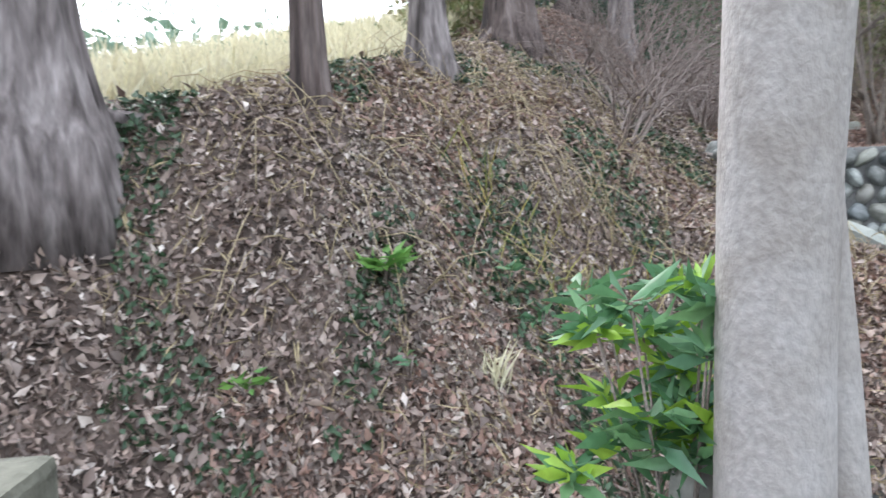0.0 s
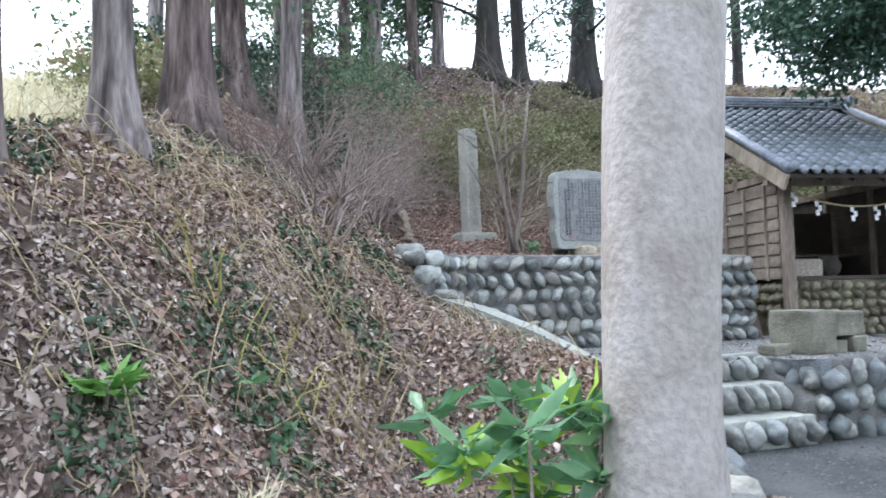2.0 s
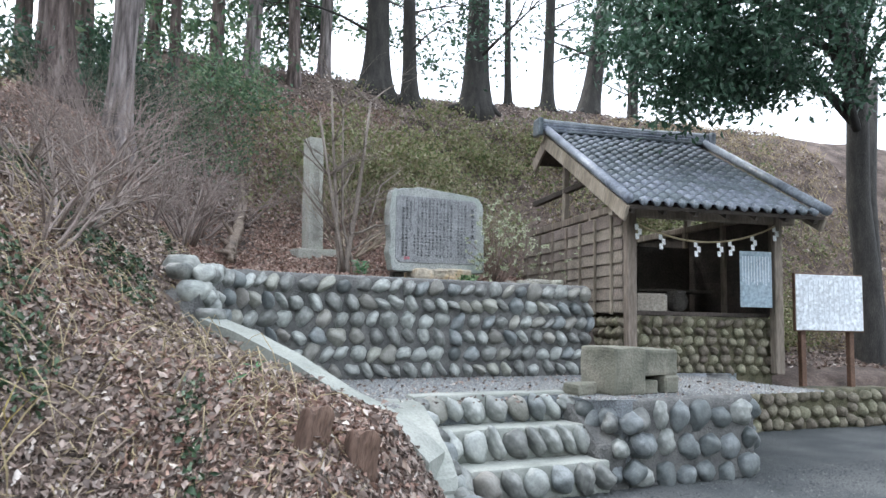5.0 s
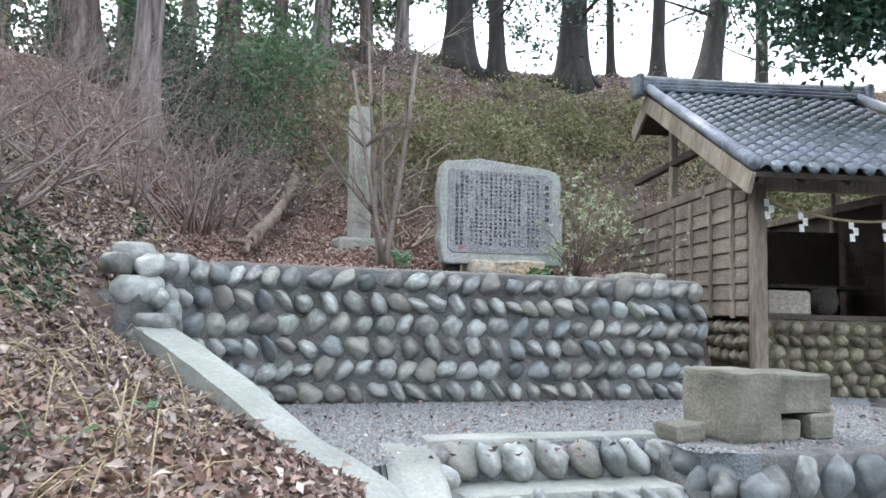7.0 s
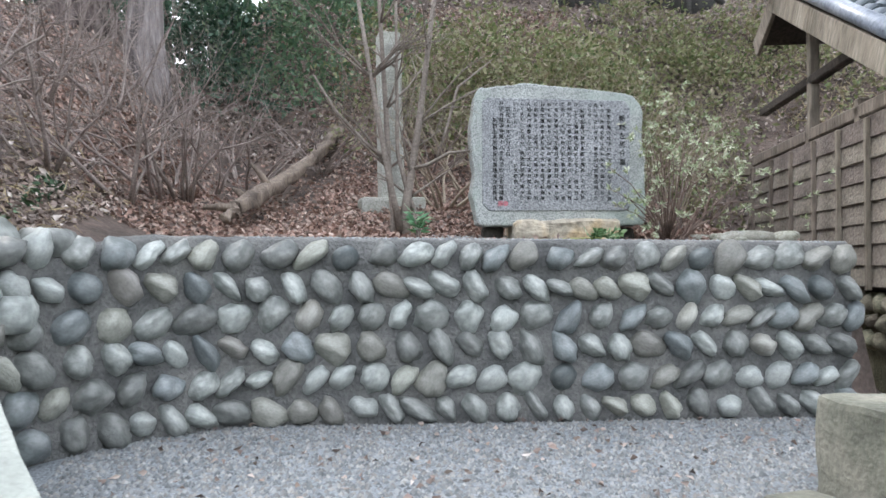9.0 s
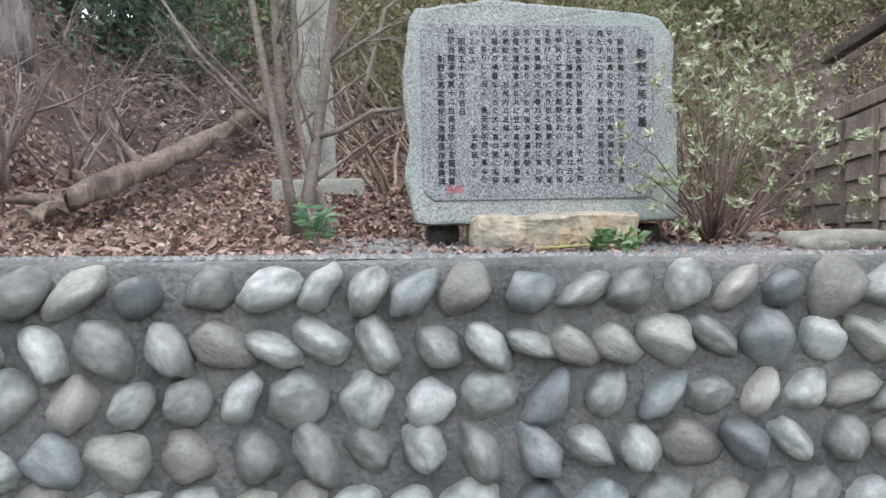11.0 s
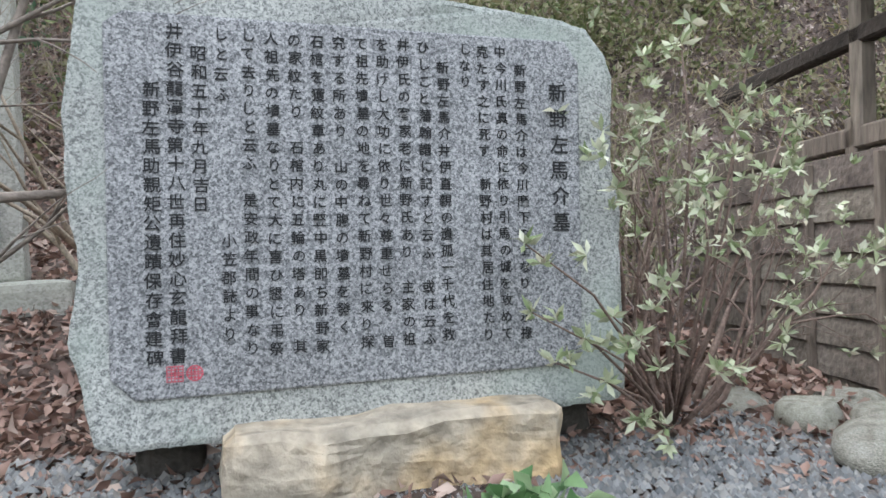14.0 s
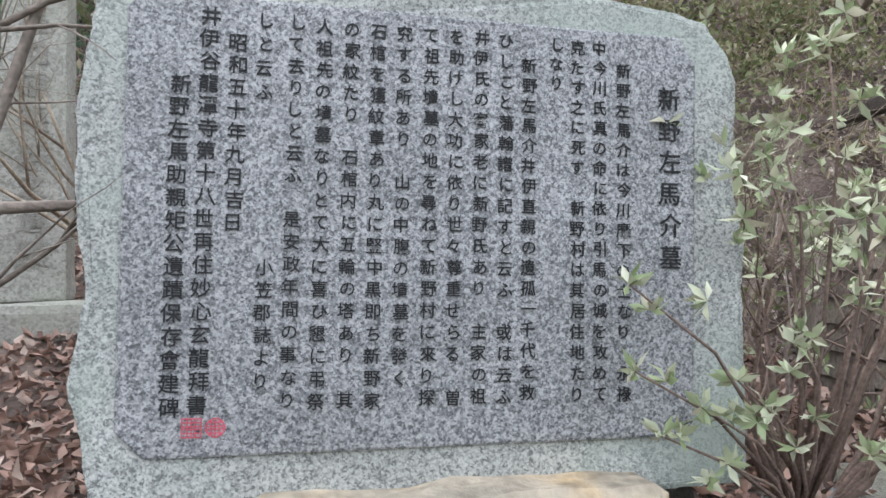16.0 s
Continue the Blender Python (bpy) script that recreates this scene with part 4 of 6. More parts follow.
for k in range(3):
    part("ridge_tile", box(-OL - 0.02, W + OR + 0.02, RD - 0.11 + 0.02 * k, RD + 0.11 - 0.02 * k, ZR + 0.0 + 0.045 * k, ZR + 0.04 + 0.045 * k, 0.008), M_TILE, shed)
vv, ff = tube([(-OL - 0.05, RD, ZR + 0.15), (W / 2, RD, ZR + 0.13), (W + OR + 0.05, RD, ZR + 0.15)], [0.06, 0.055, 0.06], 12)
add("ridge_cap", mesh_data("ridge_cap", vv, ff), M_TILE, shed)
for x in (-OL - 0.06, W + OR + 0.06):
    part("ridge_end", roughen(box(x - 0.04, x + 0.04, RD - 0.12, RD + 0.12, ZR - 0.05, ZR + 0.2, 0.03, 2), 0.01, 9), M_TILE, shed)
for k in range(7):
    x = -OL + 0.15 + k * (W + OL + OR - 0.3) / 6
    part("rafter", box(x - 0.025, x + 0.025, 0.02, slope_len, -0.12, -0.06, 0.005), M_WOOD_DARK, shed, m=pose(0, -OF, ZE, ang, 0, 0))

# cobbled plinth under the shed
c12, s12 = math.cos(radians(-12.3)), math.sin(radians(-12.3))


def in_shed(x, y):
    return (0.689 + x * c12 - y * s12, 0.101 + x * s12 + y * c12)


PL = [in_shed(-0.02, 2.2), in_shed(-0.02, 0.12), in_shed(W + 0.02, 0.12), in_shed(W + 0.02, 2.2)]
plinth = wall_body("wall_plinth", PL, -0.65, 0.66, 0.25, M_MORTAR_MOSS, "mossy cobble plinth wall under the timber shed")
lay_cobbles(plinth, PL[1:3], -0.02, 0.64, 6, 0.145, 31, COBBLES_MOSS, 34)
lay_cobbles(plinth, PL[:2], 0.25, 0.64, 3, 0.15, 32, COBBLES_MOSS, 34)

# sacred rope with paper streamers
rope_pts = []
for i in range(13):
    w = i / 12
    rope_pts.append((0.06 + w * (W - 0.12), -0.075, 1.72 - 0.2 * (1 - (2 * w - 1) ** 2) + 0.06 * (w - 0.5)))
rope = thing("sacred_rope", SH, "thin straw rope with zigzag paper streamers across the shed front", "rope")
vv, ff = tube(rope_pts, [0.012] * 13, 6, ripple=0.15)
add("cord", mesh_data("cord", vv, ff), M_STRAW, rope)
for w in (0.03, 0.2, 0.38, 0.55, 0.68, 0.84, 0.97):
    x, y, z = rope_pts[min(12, int(w * 12 + 0.5))]
    bm = bmesh.new()
    for k in range(3):
        dx = 0.018 * (1 if k % 2 else -1)
        bm.faces.new([bm.verts.new(c) for c in ((x + dx - 0.022, y - 0.006 * k, z - 0.055 * k), (x + dx + 0.022, y - 0.006 * k - 0.004, z - 0.055 * k), (x + dx + 0.022, y - 0.006 * k - 0.01, z - 0.055 * (k + 1) - 0.012), (x + dx - 0.022, y - 0.006 * k - 0.006, z - 0.055 * (k + 1) - 0.012))])
    part("paper_streamer", bm, M_PAPER, rope)
# things in the shed
notice = thing("notice_sheet", SH @ pose(W - 0.33, -0.07, 0.78, 0, 0, -6), "pale blue printed notice sheet hung beside the shed post", "notice")
part("sheet", box(-0.2, 0.2, -0.006, 0.006, 0, 0.66, 0.002), M_NOTICE, notice)
for i in range(10):
    part("print_line", box(-0.17 + i * 0.036, -0.16 + i * 0.036, -0.0085, -0.0065, 0.3 - 0.02 * (i % 3), 0.6, 0), M_INKBAR, notice)
obox = thing("offering_box", SH @ pose(0.45, 0.42, 0.71), "small plain wooden offering box on the shed floor", "box")
part("body", box(-0.2, 0.2, -0.12, 0.12, 0, 0.2, 0.008), M_BOX, obox)
for i in range(5):
    part("slat", box(-0.18, 0.18, -0.1 + i * 0.045, -0.08 + i * 0.045, 0.2, 0.215, 0.002), M_BOX, obox)
urn = thing("urn", SH @ pose(0.95, 0.6, 0.71), "dark round urn standing on the shed floor", "urn")
prof = [(0.06, 0), (0.12, 0.05), (0.14, 0.14), (0.11, 0.22), (0.12, 0.26), (0.1, 0.26)]
vv = [(r * math.cos(2 * math.pi * k / 16), r * math.sin(2 * math.pi * k / 16), z) for r, z in prof for k in range(16)]
ff = [(i * 16 + k, i * 16 + (k + 1) % 16, (i + 1) * 16 + (k + 1) % 16, (i + 1) * 16 + k) for i in range(len(prof) - 1) for k in range(16)]
add("vessel", mesh_data("vessel", vv, ff), M_GAP_AND_URN, urn)

# concrete basin block on the terrace
basin = thing("concrete_block", pose(-1.03, -1.74, 0, 0, 0, 3), "stained old concrete block with an arched opening underneath", "block")
bm = box(0.3, 0.72, 0.03, 0.42, 0.15, 0.365, 0.025, 2)
bmesh.ops.subdivide_edges(bm, edges=bm.edges[:], cuts=3, use_grid_fill=True)
part("top", roughen(bm, 0.008, 6), M_CONCRETE_OLD, basin)
for x0, x1 in ((0.56, 0.72),):
    part("foot", roughen(box(x0, x1, 0.015, 0.4, 0, 0.15, 0.015), 0.008, 6, x0), M_CONCRETE_OLD, basin)
bm = box(0.0, 0.34, 0.0, 0.42, 0, 0.38, 0.025, 2)
bmesh.ops.subdivide_edges(bm, edges=bm.edges[:], cuts=3, use_grid_fill=True)
part("upright", roughen(bm, 0.014, 6, 3.0), M_CONCRETE_OLD, basin)
# dark block behind the arch, the opening's shade put into its colour
part("back", box(0.3, 0.6, 0.25, 0.39, 0, 0.16, 0.01), M_GAP_AND_URN, basin)
bm = box(-0.11, 0.1, -0.1, 0.1, 0, 0.1, 0.03, 2)
part("edge_block", roughen(bm, 0.015, 7), M_CONCRETE_OLD, label="small mossy concrete block on the terrace gravel", category="block", m=pose(-1.22, -1.55, 0.0, 0, 0, 8))
bm = box(-0.12, 0.12, -0.1, 0.1, 0, 0.14, 0.02, 2)
part("edge_block", roughen(bm, 0.01, 7), M_CONCRETE_OLD, label="small squared stone beside the concrete block", category="block", m=pose(-0.6, -1.6, 0.0, 0, 0, -4) @ Matrix.Diagonal((0.6, 0.7, 0.8, 1)))

# white sign board
sign = thing("sign_board", pose(3.58, -0.25, -0.2, 0, 0, -12), "white information board on two brown posts", "sign")
part("face", box(-0.5, 0.5, -0.02, 0.02, 0.72, 1.42, 0.006), M_BOARD, sign)
part("frame", box(-0.515, 0.515, -0.012, 0.03, 0.705, 1.435, 0.006), M_BROWNPOST, sign)
for x in (-0.36, 0.36):
    part("post", box(x - 0.035, x + 0.035, 0.03, 0.1, -0.35, 1.38, 0.006), M_BROWNPOST, sign)
rng = np.random.default_rng(4)
for i in range(11):
    z0 = 0.78 + float(rng.uniform(0, 0.16))
    part("print_line", box(-0.4 + i * 0.076, -0.388 + i * 0.076, -0.0225, -0.0203, z0, 1.35, 0), M_INKBAR, sign)

# ---- trees ----
def trunk_tree(name, x, y, r, height, mat, label, lean=(0, 0), flare=1.6, ripple=0.05, seed=0, sides=18, limbs=0, group="", fork=False, crown=None, sink=0.45):
    z = land1(x, y)
    t = thing(name, pose(x, y, z), label, "tree", group)
    rng = np.random.default_rng(seed + 100)
    pts, rad = [(0, 0, -sink)], [r * flare * 1.25]
    n = 14 if sides < 18 else 26
    for i in range(n + 1):
        w = i / n
        h = height * (w ** 1.4)
        pts.append((lean[0] * h + 0.05 * math.sin(h * 0.9 + seed) * w, lean[1] * h + 0.05 * math.cos(h * 0.7 + seed) * w, h))
        rad.append(r * ((1 - 0.4 * w) + (flare - 1) * math.exp(-h / (1.5 * r + 0.04))))
    ridged = sides >= 18
    if ridged:
        sides = 72
    vv, ff = tube(pts, rad, sides, ripple=ripple, lobes=6, seed=seed)
    if ridged:
        # peeling strips of bark as long upright ridges
        for q, p in enumerate(vv):
            c = Vector(pts[q // sides])
            out = Vector(p) - c
            a = math.atan2(out.y, out.x)
            k = noise.noise(Vector((math.cos(a) * 5 + seed, math.sin(a) * 5, c.z * 0.7))) * 0.09 + noise.noise(Vector((math.cos(a) * 12, math.sin(a) * 12 + seed, c.z * 1.3))) * 0.07
            vv[q] = tuple(c + out * (1 + k))
    add("trunk", mesh_data("trunk", vv, ff), mat, t)
    for k in range(5 if flare > 1.44 else 0):
        a = 6.28 * k / 5 + seed
        ex, ey = math.cos(a), math.sin(a)
        far = r * float(rng.uniform(2.0, 2.8))
        zz = land1(x + ex * far, y + ey * far) - z
        vv, ff = tube([(ex * r * 0.7, ey * r * 0.7, 0.35 * r + 0.08), (ex * r * 1.4, ey * r * 1.4, 0.06 + zz * 0.4), (ex * far, ey * far, zz - 0.03)], [r * 0.42, r * 0.3, r * 0.12], 8, ripple=0.05)
        add("root", mesh_data("root", vv, ff), mat, t)
    tips = []
    if fork:
        for s in (-1, 1):
            vv, ff = [], []
            branching(rng, pts[9 * n // 14], (0.5 * s, 0.1, 1), height * 0.55, r * 0.55, 2, vv, ff, tips, 0.5, kids=4)
            add("limb", mesh_data("limb", vv, ff), mat, t)
    for k in range(limbs):
        i = int(rng.integers(5, n))
        a = float(rng.uniform(0, 6.28))
        vv, ff = [], []
        branching(rng, pts[i], (math.cos(a), math.sin(a), 0.25), r * 6 + 0.6, r * 0.16, 3, vv, ff, tips, 0.6, kids=3)
        add("limb", mesh_data("limb", vv, ff), mat, t)
    if crown and tips:
        cmat, count, size = crown
        pick = rng.integers(len(tips), size=count)
        c = np.array([tips[i][0] for i in pick]) + rng.normal(size=(count, 3)) * 0.28
        v, f = leaf_cloud(rng, c, rng.normal(size=(count, 3)) + [0, 0, -0.3], size, size * 0.5)
        add("crown", tri_mesh("crown", v, f), cmat, t)
    return t


G = "cedars along the bank"
trunk_tree("cedar_tree", -7.5, -4.1, 0.19, 7, M_CEDAR_PALE, "thick cedar trunk with peeling grey bark on the bank", (-0.03, 0.0), 1.75, 0.06, 1, 24, group=G)
trunk_tree("cedar_tree", -6.64, -3.24, 0.085, 7, M_CEDAR, "slender dark brown cedar trunk on the bank", (-0.015, 0.0), 1.3, 0.05, 2, group=G)
trunk_tree("cedar_tree", -6.31, -1.84, 0.115, 7.5, M_CEDAR_PALE, "pale grey cedar trunk with spreading roots", (-0.02, 0.01), 1.75, 0.06, 3, 22, group=G)
trunk_tree("cedar_tree", -5.92, 0.3, 0.2, 8, M_CEDAR, "thick dark cedar trunk on the bank crest", (0.0, 0.0), 1.55, 0.06, 4, 24, group=G)
trunk_tree("cedar_tree", -5.38, 3.2, 0.2, 8, M_CEDAR, "brown cedar trunk behind the bank crest", (-0.06, 0.0), 1.75, 0.05, 5, group=G)
trunk_tree("cedar_tree", -4.69, 2.95, 0.15, 8, M_CEDAR_PALE, "grey cedar trunk behind the bank crest", (0.0, 0.0), 1.4, 0.05, 6, group=G)
rng = np.random.default_rng(77)
for k, (x, y, r) in enumerate(((-6.4, 3.2, 0.11), (-5.9, 4.2, 0.12), (-5.2, 5.0, 0.16), (-4.5, 5.6, 0.12), (-3.9, 6.4, 0.1), (-3.2, 6.6, 0.13), (-2.5, 7.2, 0.15), (-1.7, 7.0, 0.12), (-6.9, 5.6, 0.13), (-0.9, 7.8, 0.14), (-4.2, 8.4, 0.13), (-2.2, 9.2, 0.12))):
    trunk_tree("forest_tree", x, y, r, 7.5, M_CEDAR if k % 3 else M_CEDAR_PALE, "straight forest trunk with sparse green foliage on the hill", (float(rng.uniform(-0.04, 0.04)), 0), 1.3, 0.05, 20 + k, 12, limbs=6, group="forest trees on the hill", crown=(M_FOREST, 900, 0.16))
for k, (x, y, r, fk) in enumerate(((0.14, 7.5, 0.26, False), (0.98, 7.6, 0.17, False), (2.55, 7.5, 0.29, True), (3.52, 7.7, 0.09, False), (4.42, 7.4, 0.15, True), (5.6, 7.4, 0.24, True), (7.9, 8.5, 0.16, True))):
    trunk_tree("ridge_tree", x, y, r, 6.5, M_DARKBARK, "dark tree trunk standing on the hill ridge", (0.02 * (-1) ** k + (0.18 if k == 5 else 0), 0), 1.5, 0.06, 40 + k, 14, limbs=6, group="dark trees on the ridge", fork=fk, crown=(M_EVERGREEN, 1000, 0.13))

# broad evergreen that overhangs the shed from the hill
EVB = (5.5, 0.5, land1(5.5, 0.5))
ev = thing("evergreen_tree", pose(*EVB), "broad dark evergreen tree overhanging the shed roof", "tree")
rng = np.random.default_rng(51)
vv, ff = tube([(0, 0, -0.4), (0, 0, 0), (0.08, 0.05, 1.2), (0.0, 0.1, 2.4), (-0.1, 0.0, 3.6), (-0.2, -0.1, 5.6)], [0.24, 0.21, 0.17, 0.16, 0.15, 0.1], 14, ripple=0.06)
add("trunk", mesh_data("trunk", vv, ff), M_DARKBARK, ev)
vv, ff = tube([(0.8, 0.5, -0.4), (0.7, 0.45, 0.6), (0.6, 0.4, 1.2), (0.75, 0.5, 2.6), (1.2, 0.6, 4.6)], [0.26, 0.22, 0.2, 0.17, 0.1], 12, ripple=0.06)
add("trunk", mesh_data("trunk", vv, ff), M_DARKBARK, ev)
clumps = []
while len(clumps) < 90:
    p = rng.normal(size=3)
    p = p / np.linalg.norm(p) * rng.uniform(0.35, 1.0) ** 0.5
    q = np.array([2.55, -0.55, 4.75]) + p * [1.85, 1.3, 1.75]
    if q[2] > 2.95 + 0.2 * math.sin(q[0] * 4) and not (q[0] < 0.8 and q[2] < 3.9):
        clumps.append(q)
while len(clumps) < 118:
    p = rng.normal(size=3)
    p = p / np.linalg.norm(p) * rng.uniform(0.2, 1.0) ** 0.5
    q = np.array([1.3, 0.0, 3.95]) + p * [1.15, 0.7, 0.9]
    if q[2] > 2.95 + 0.3 * abs(q[0] - 1.5) + 0.15 * math.sin(q[0] * 5):
        clumps.append(q)
for k in range(23):
    q = clumps[k * 5] - np.array(EVB)
    s0 = np.array([-0.1, 0, 3.4 + 0.1 * k])
    vv, ff = tube([s0, s0 + (q - s0) * 0.4 + [0, 0, 0.35], s0 + (q - s0) * 0.75 + [0, 0, 0.25], q], [0.07, 0.05, 0.03, 0.012], 7, ripple=0.04)
    add("limb", mesh_data("limb", vv, ff), M_DARKBARK, ev)
n = 21000
pick = rng.integers(len(clumps), size=n)
c = np.array(clumps)[pick] - np.array(EVB) + rng.normal(size=(n, 3)) * [0.19, 0.19, 0.15]
v, f = leaf_cloud(rng, c, rng.normal(size=(n, 3)) + [0, 0, -0.5], 0.1, 0.05)
add("crown", tri_mesh("crown", v, f), M_EVERGREEN, ev)

# smooth-barked double tree beside the path
zt = land1(-4.985, -5.05) - 0.1
smooth = thing("smooth_bark_tree", pose(-4.985, -5.05, zt), "smooth grey-tan barked tree with a second fused stem", "tree")
pts = [(0, 0, 0), (0, 0, 0.3), (0.0, 0.0, 0.7), (0.004, 0.0, 1.1), (0.012, -0.004, 1.45), (0.03, -0.01, 1.8), (0.055, -0.02, 2.2), (0.07, -0.02, 2.7), (0.1, 0.0, 3.4), (0.16, 0.02, 4.4)]
vv, ff = tube(pts, [0.16, 0.128, 0.117, 0.114, 0.116, 0.121, 0.12, 0.115, 0.105, 0.08], 28, ripple=0.018, lobes=3)
add("trunk", mesh_data("trunk", vv, ff), M_SMOOTHBARK, smooth)
vv, ff = tube([(0.17, 0.03, 0), (0.155, 0.028, 0.35), (0.138, 0.026, 0.75), (0.112, 0.022, 1.1), (0.085, 0.018, 1.4), (0.07, 0.012, 1.8), (0.06, 0.0, 2.3)], [0.08, 0.064, 0.06, 0.058, 0.056, 0.056, 0.05], 20, ripple=0.02, lobes=3)
add("second_stem", mesh_data("second_stem", vv, ff), M_SMOOTHBARK, smooth)


# ---- leafy plants ----
def leafy(name, x, y, z, rng, stems, leaves, leaf, mats, label, category="plant", stem_mat=None, spread=0.5, height=0.4, group="", droop=0.2, whorl=6):
    """Stems rising from a foot, with whorls of long leaves at their ends."""
    t = thing(name, pose(x, y, z), label, category, group)
    vv, ff = [], []
    ends = []
    for k in range(stems):
        a = 6.28 * k / stems + float(rng.uniform(-0.4, 0.4))
        s = spread * float(rng.uniform(0.2, 1.0))
        h = height * float(rng.uniform(0.55, 1.05))
        p = [(0, 0, 0), (0.35 * s * math.cos(a), 0.35 * s * math.sin(a), h * 0.5), (s * math.cos(a), s * math.sin(a), h)]
        tube(p, [0.007, 0.005, 0.003], 5, vv, ff)
        ends += [(p[2], h), (tuple(0.5 * (np.array(p[1]) + np.array(p[2]))), h)]
    add("stem", mesh_data("stem", vv, ff), stem_mat or M_TWIG, t)
    for j, (mat, share) in enumerate(mats):
        n = max(3, int(leaves * share))
        pick = rng.integers(len(ends), size=n) if share > 0.4 else np.repeat(rng.integers(len(ends), size=max(1, n // whorl)), whorl)
        c = np.array([ends[i][0] for i in pick]) + rng.normal(size=(len(pick), 3)) * 0.008
        a = rng.uniform(0, 6.28, len(pick))
        d = np.stack([np.cos(a), np.sin(a), rng.uniform(-0.25, 0.75, len(pick))], -1)
        v, f = leaf_cloud(rng, c, d, leaf, leaf * 0.27, 0.18, droop + 0.25)
        add("leaves", tri_mesh("leaves", v, f, True), mat, t)
    return t


rng = np.random.default_rng(12)
leafy("laurel_shrub", -5.14, -4.84, land1(-5.14, -4.84) - 0.02, rng, 20, 820, 0.12, ((M_LAUREL, 0.78), (M_LIME, 0.22)), "glossy green leafy shrub with lime young leaves beside the tree", spread=0.27, height=1.1, category="shrub")
leafy("laurel_shrub", -5.06, -4.95, land1(-5.06, -4.95) - 0.02, rng, 5, 50, 0.12, ((M_LAUREL, 0.8), (M_LIME, 0.2)), "low green leafy shoots at the foot of the tree", spread=0.14, height=0.75, category="shrub")
vv, ff = tube([(0, 0, -0.1), (0.0, 0.0, 0.3), (0.015, 0, 0.62), (0.02, 0, 0.7)], [0.075, 0.062, 0.052, 0.045], 14, ripple=0.05)
add("cut_stump", mesh_data("cut_stump", vv, ff), M_SMOOTHBARK, label="pale cut stump of a small trunk among the shrub leaves", category="stump", m=pose(-5.13, -4.86, land1(-5.13, -4.86)))
GP = "green plants on the leafy bank"
for x, y, n, L, mats, lab in ((-6.12, -3.87, 34, 0.13, ((M_SPROUT, 1.0),), "fresh light green sprout on the leafy bank"), (-5.52, -3.5, 16, 0.13, ((M_LAUREL, 1.0),), "dark green broadleaf seedling on the leafy bank"), (-5.66, -3.42, 14, 0.12, ((M_LAUREL, 1.0),), "dark green broadleaf seedling on the leafy bank"), (-6.5, -4.35, 24, 0.07, ((M_SPROUT, 1.0),), "small bright green weed on the leafy bank"), (-5.98, -4.1, 12, 0.06, ((M_LAUREL, 1.0),), "tiny dark green seedling on the leafy bank"), (-3.86, -2.1, 14, 0.05, ((M_LAUREL, 1.0),), "small green weed by the concrete kerb"), (-4.05, -2.45, 10, 0.05, ((M_LAUREL, 1.0),), "small green weed by the concrete kerb")):
    leafy("seedling", x, y, land1(x, y), rng, 5, n, L, mats, lab, spread=0.05, height=0.09, group=GP)
leafy("sapling", -2.3, 0.76, land1(-2.3, 0.76), rng, 5, 46, 0.085, ((M_LAUREL, 1.0),), "green sapling with pointed leaves on the gravel", spread=0.05, height=0.17)


def blades(name, x, y, rng, n, length, mat, label, width=0.008, spread=0.12, lean=0.6, category="grass", kind="stuff"):
    z = land1(x, y)
    c = np.stack([x + rng.normal(0, spread, n), y + rng.normal(0, spread, n), np.full(n, z)], -1)
    c[:, 2] = land(c[:, 0], c[:, 1]) - 0.01
    a = rng.uniform(0, 6.28, n)
    d = np.stack([np.cos(a) * lean, np.sin(a) * lean, np.ones(n)], -1) * rng.uniform(0.6, 1.1, (n, 1))
    v, f = leaf_cloud(rng, c, d, length, width, 0.15, 0.7)
    return add(name, tri_mesh(name, v, f), mat, label=label, category=category, kind=kind)


for x, y, n, L, mat, lab in ((-5.46, -3.3, 26, 0.34, M_YELLOWGRASS, "tuft of yellowing grass blades on the bank"), (-5.72, -3.12, 26, 0.3, M_YELLOWGRASS, "tuft of yellowing grass blades on the bank"), (-5.8, -3.2, 30, 0.24, M_IVY, "tuft of dark green grass on the bank"), (-5.05, -2.8, 12, 0.2, M_YELLOWGRASS, "thin yellow-green grass tuft on the bank"), (-6.0, -2.8, 24, 0.3, M_DRYGRASS, "dry tan grass tuft on the bank"), (-5.1, -3.1, 40, 0.3, M_DRYGRASS, "dry tan grass tuft on the bank"), (-5.3, -2.7, 34, 0.34, M_DRYGRASS, "dry tan grass tuft on the bank")):
    blades("grass_tuft", x, y, rng, n, L, mat, lab)
tagged(blades("plume", -5.68, -3.9, rng, 30, 0.16, M_FIELD, "pale dry seed plume standing on the bank", 0.012, 0.02, 0.4))
# field grass beyond the trees, its sunlight put into the pale blade colour
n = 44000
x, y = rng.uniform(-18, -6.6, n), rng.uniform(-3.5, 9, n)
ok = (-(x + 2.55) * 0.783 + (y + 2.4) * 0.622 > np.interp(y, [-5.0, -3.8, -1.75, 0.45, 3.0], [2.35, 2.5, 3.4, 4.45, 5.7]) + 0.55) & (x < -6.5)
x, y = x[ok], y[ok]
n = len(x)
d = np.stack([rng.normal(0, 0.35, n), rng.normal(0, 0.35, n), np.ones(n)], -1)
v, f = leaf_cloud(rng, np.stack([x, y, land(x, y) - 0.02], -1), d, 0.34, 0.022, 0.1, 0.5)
add("field_grass", tri_mesh("field_grass", v, f), M_FIELD, label="tall dry grass field beyond the cedars, sunlight painted as pale colour", category="grass", kind="stuff")

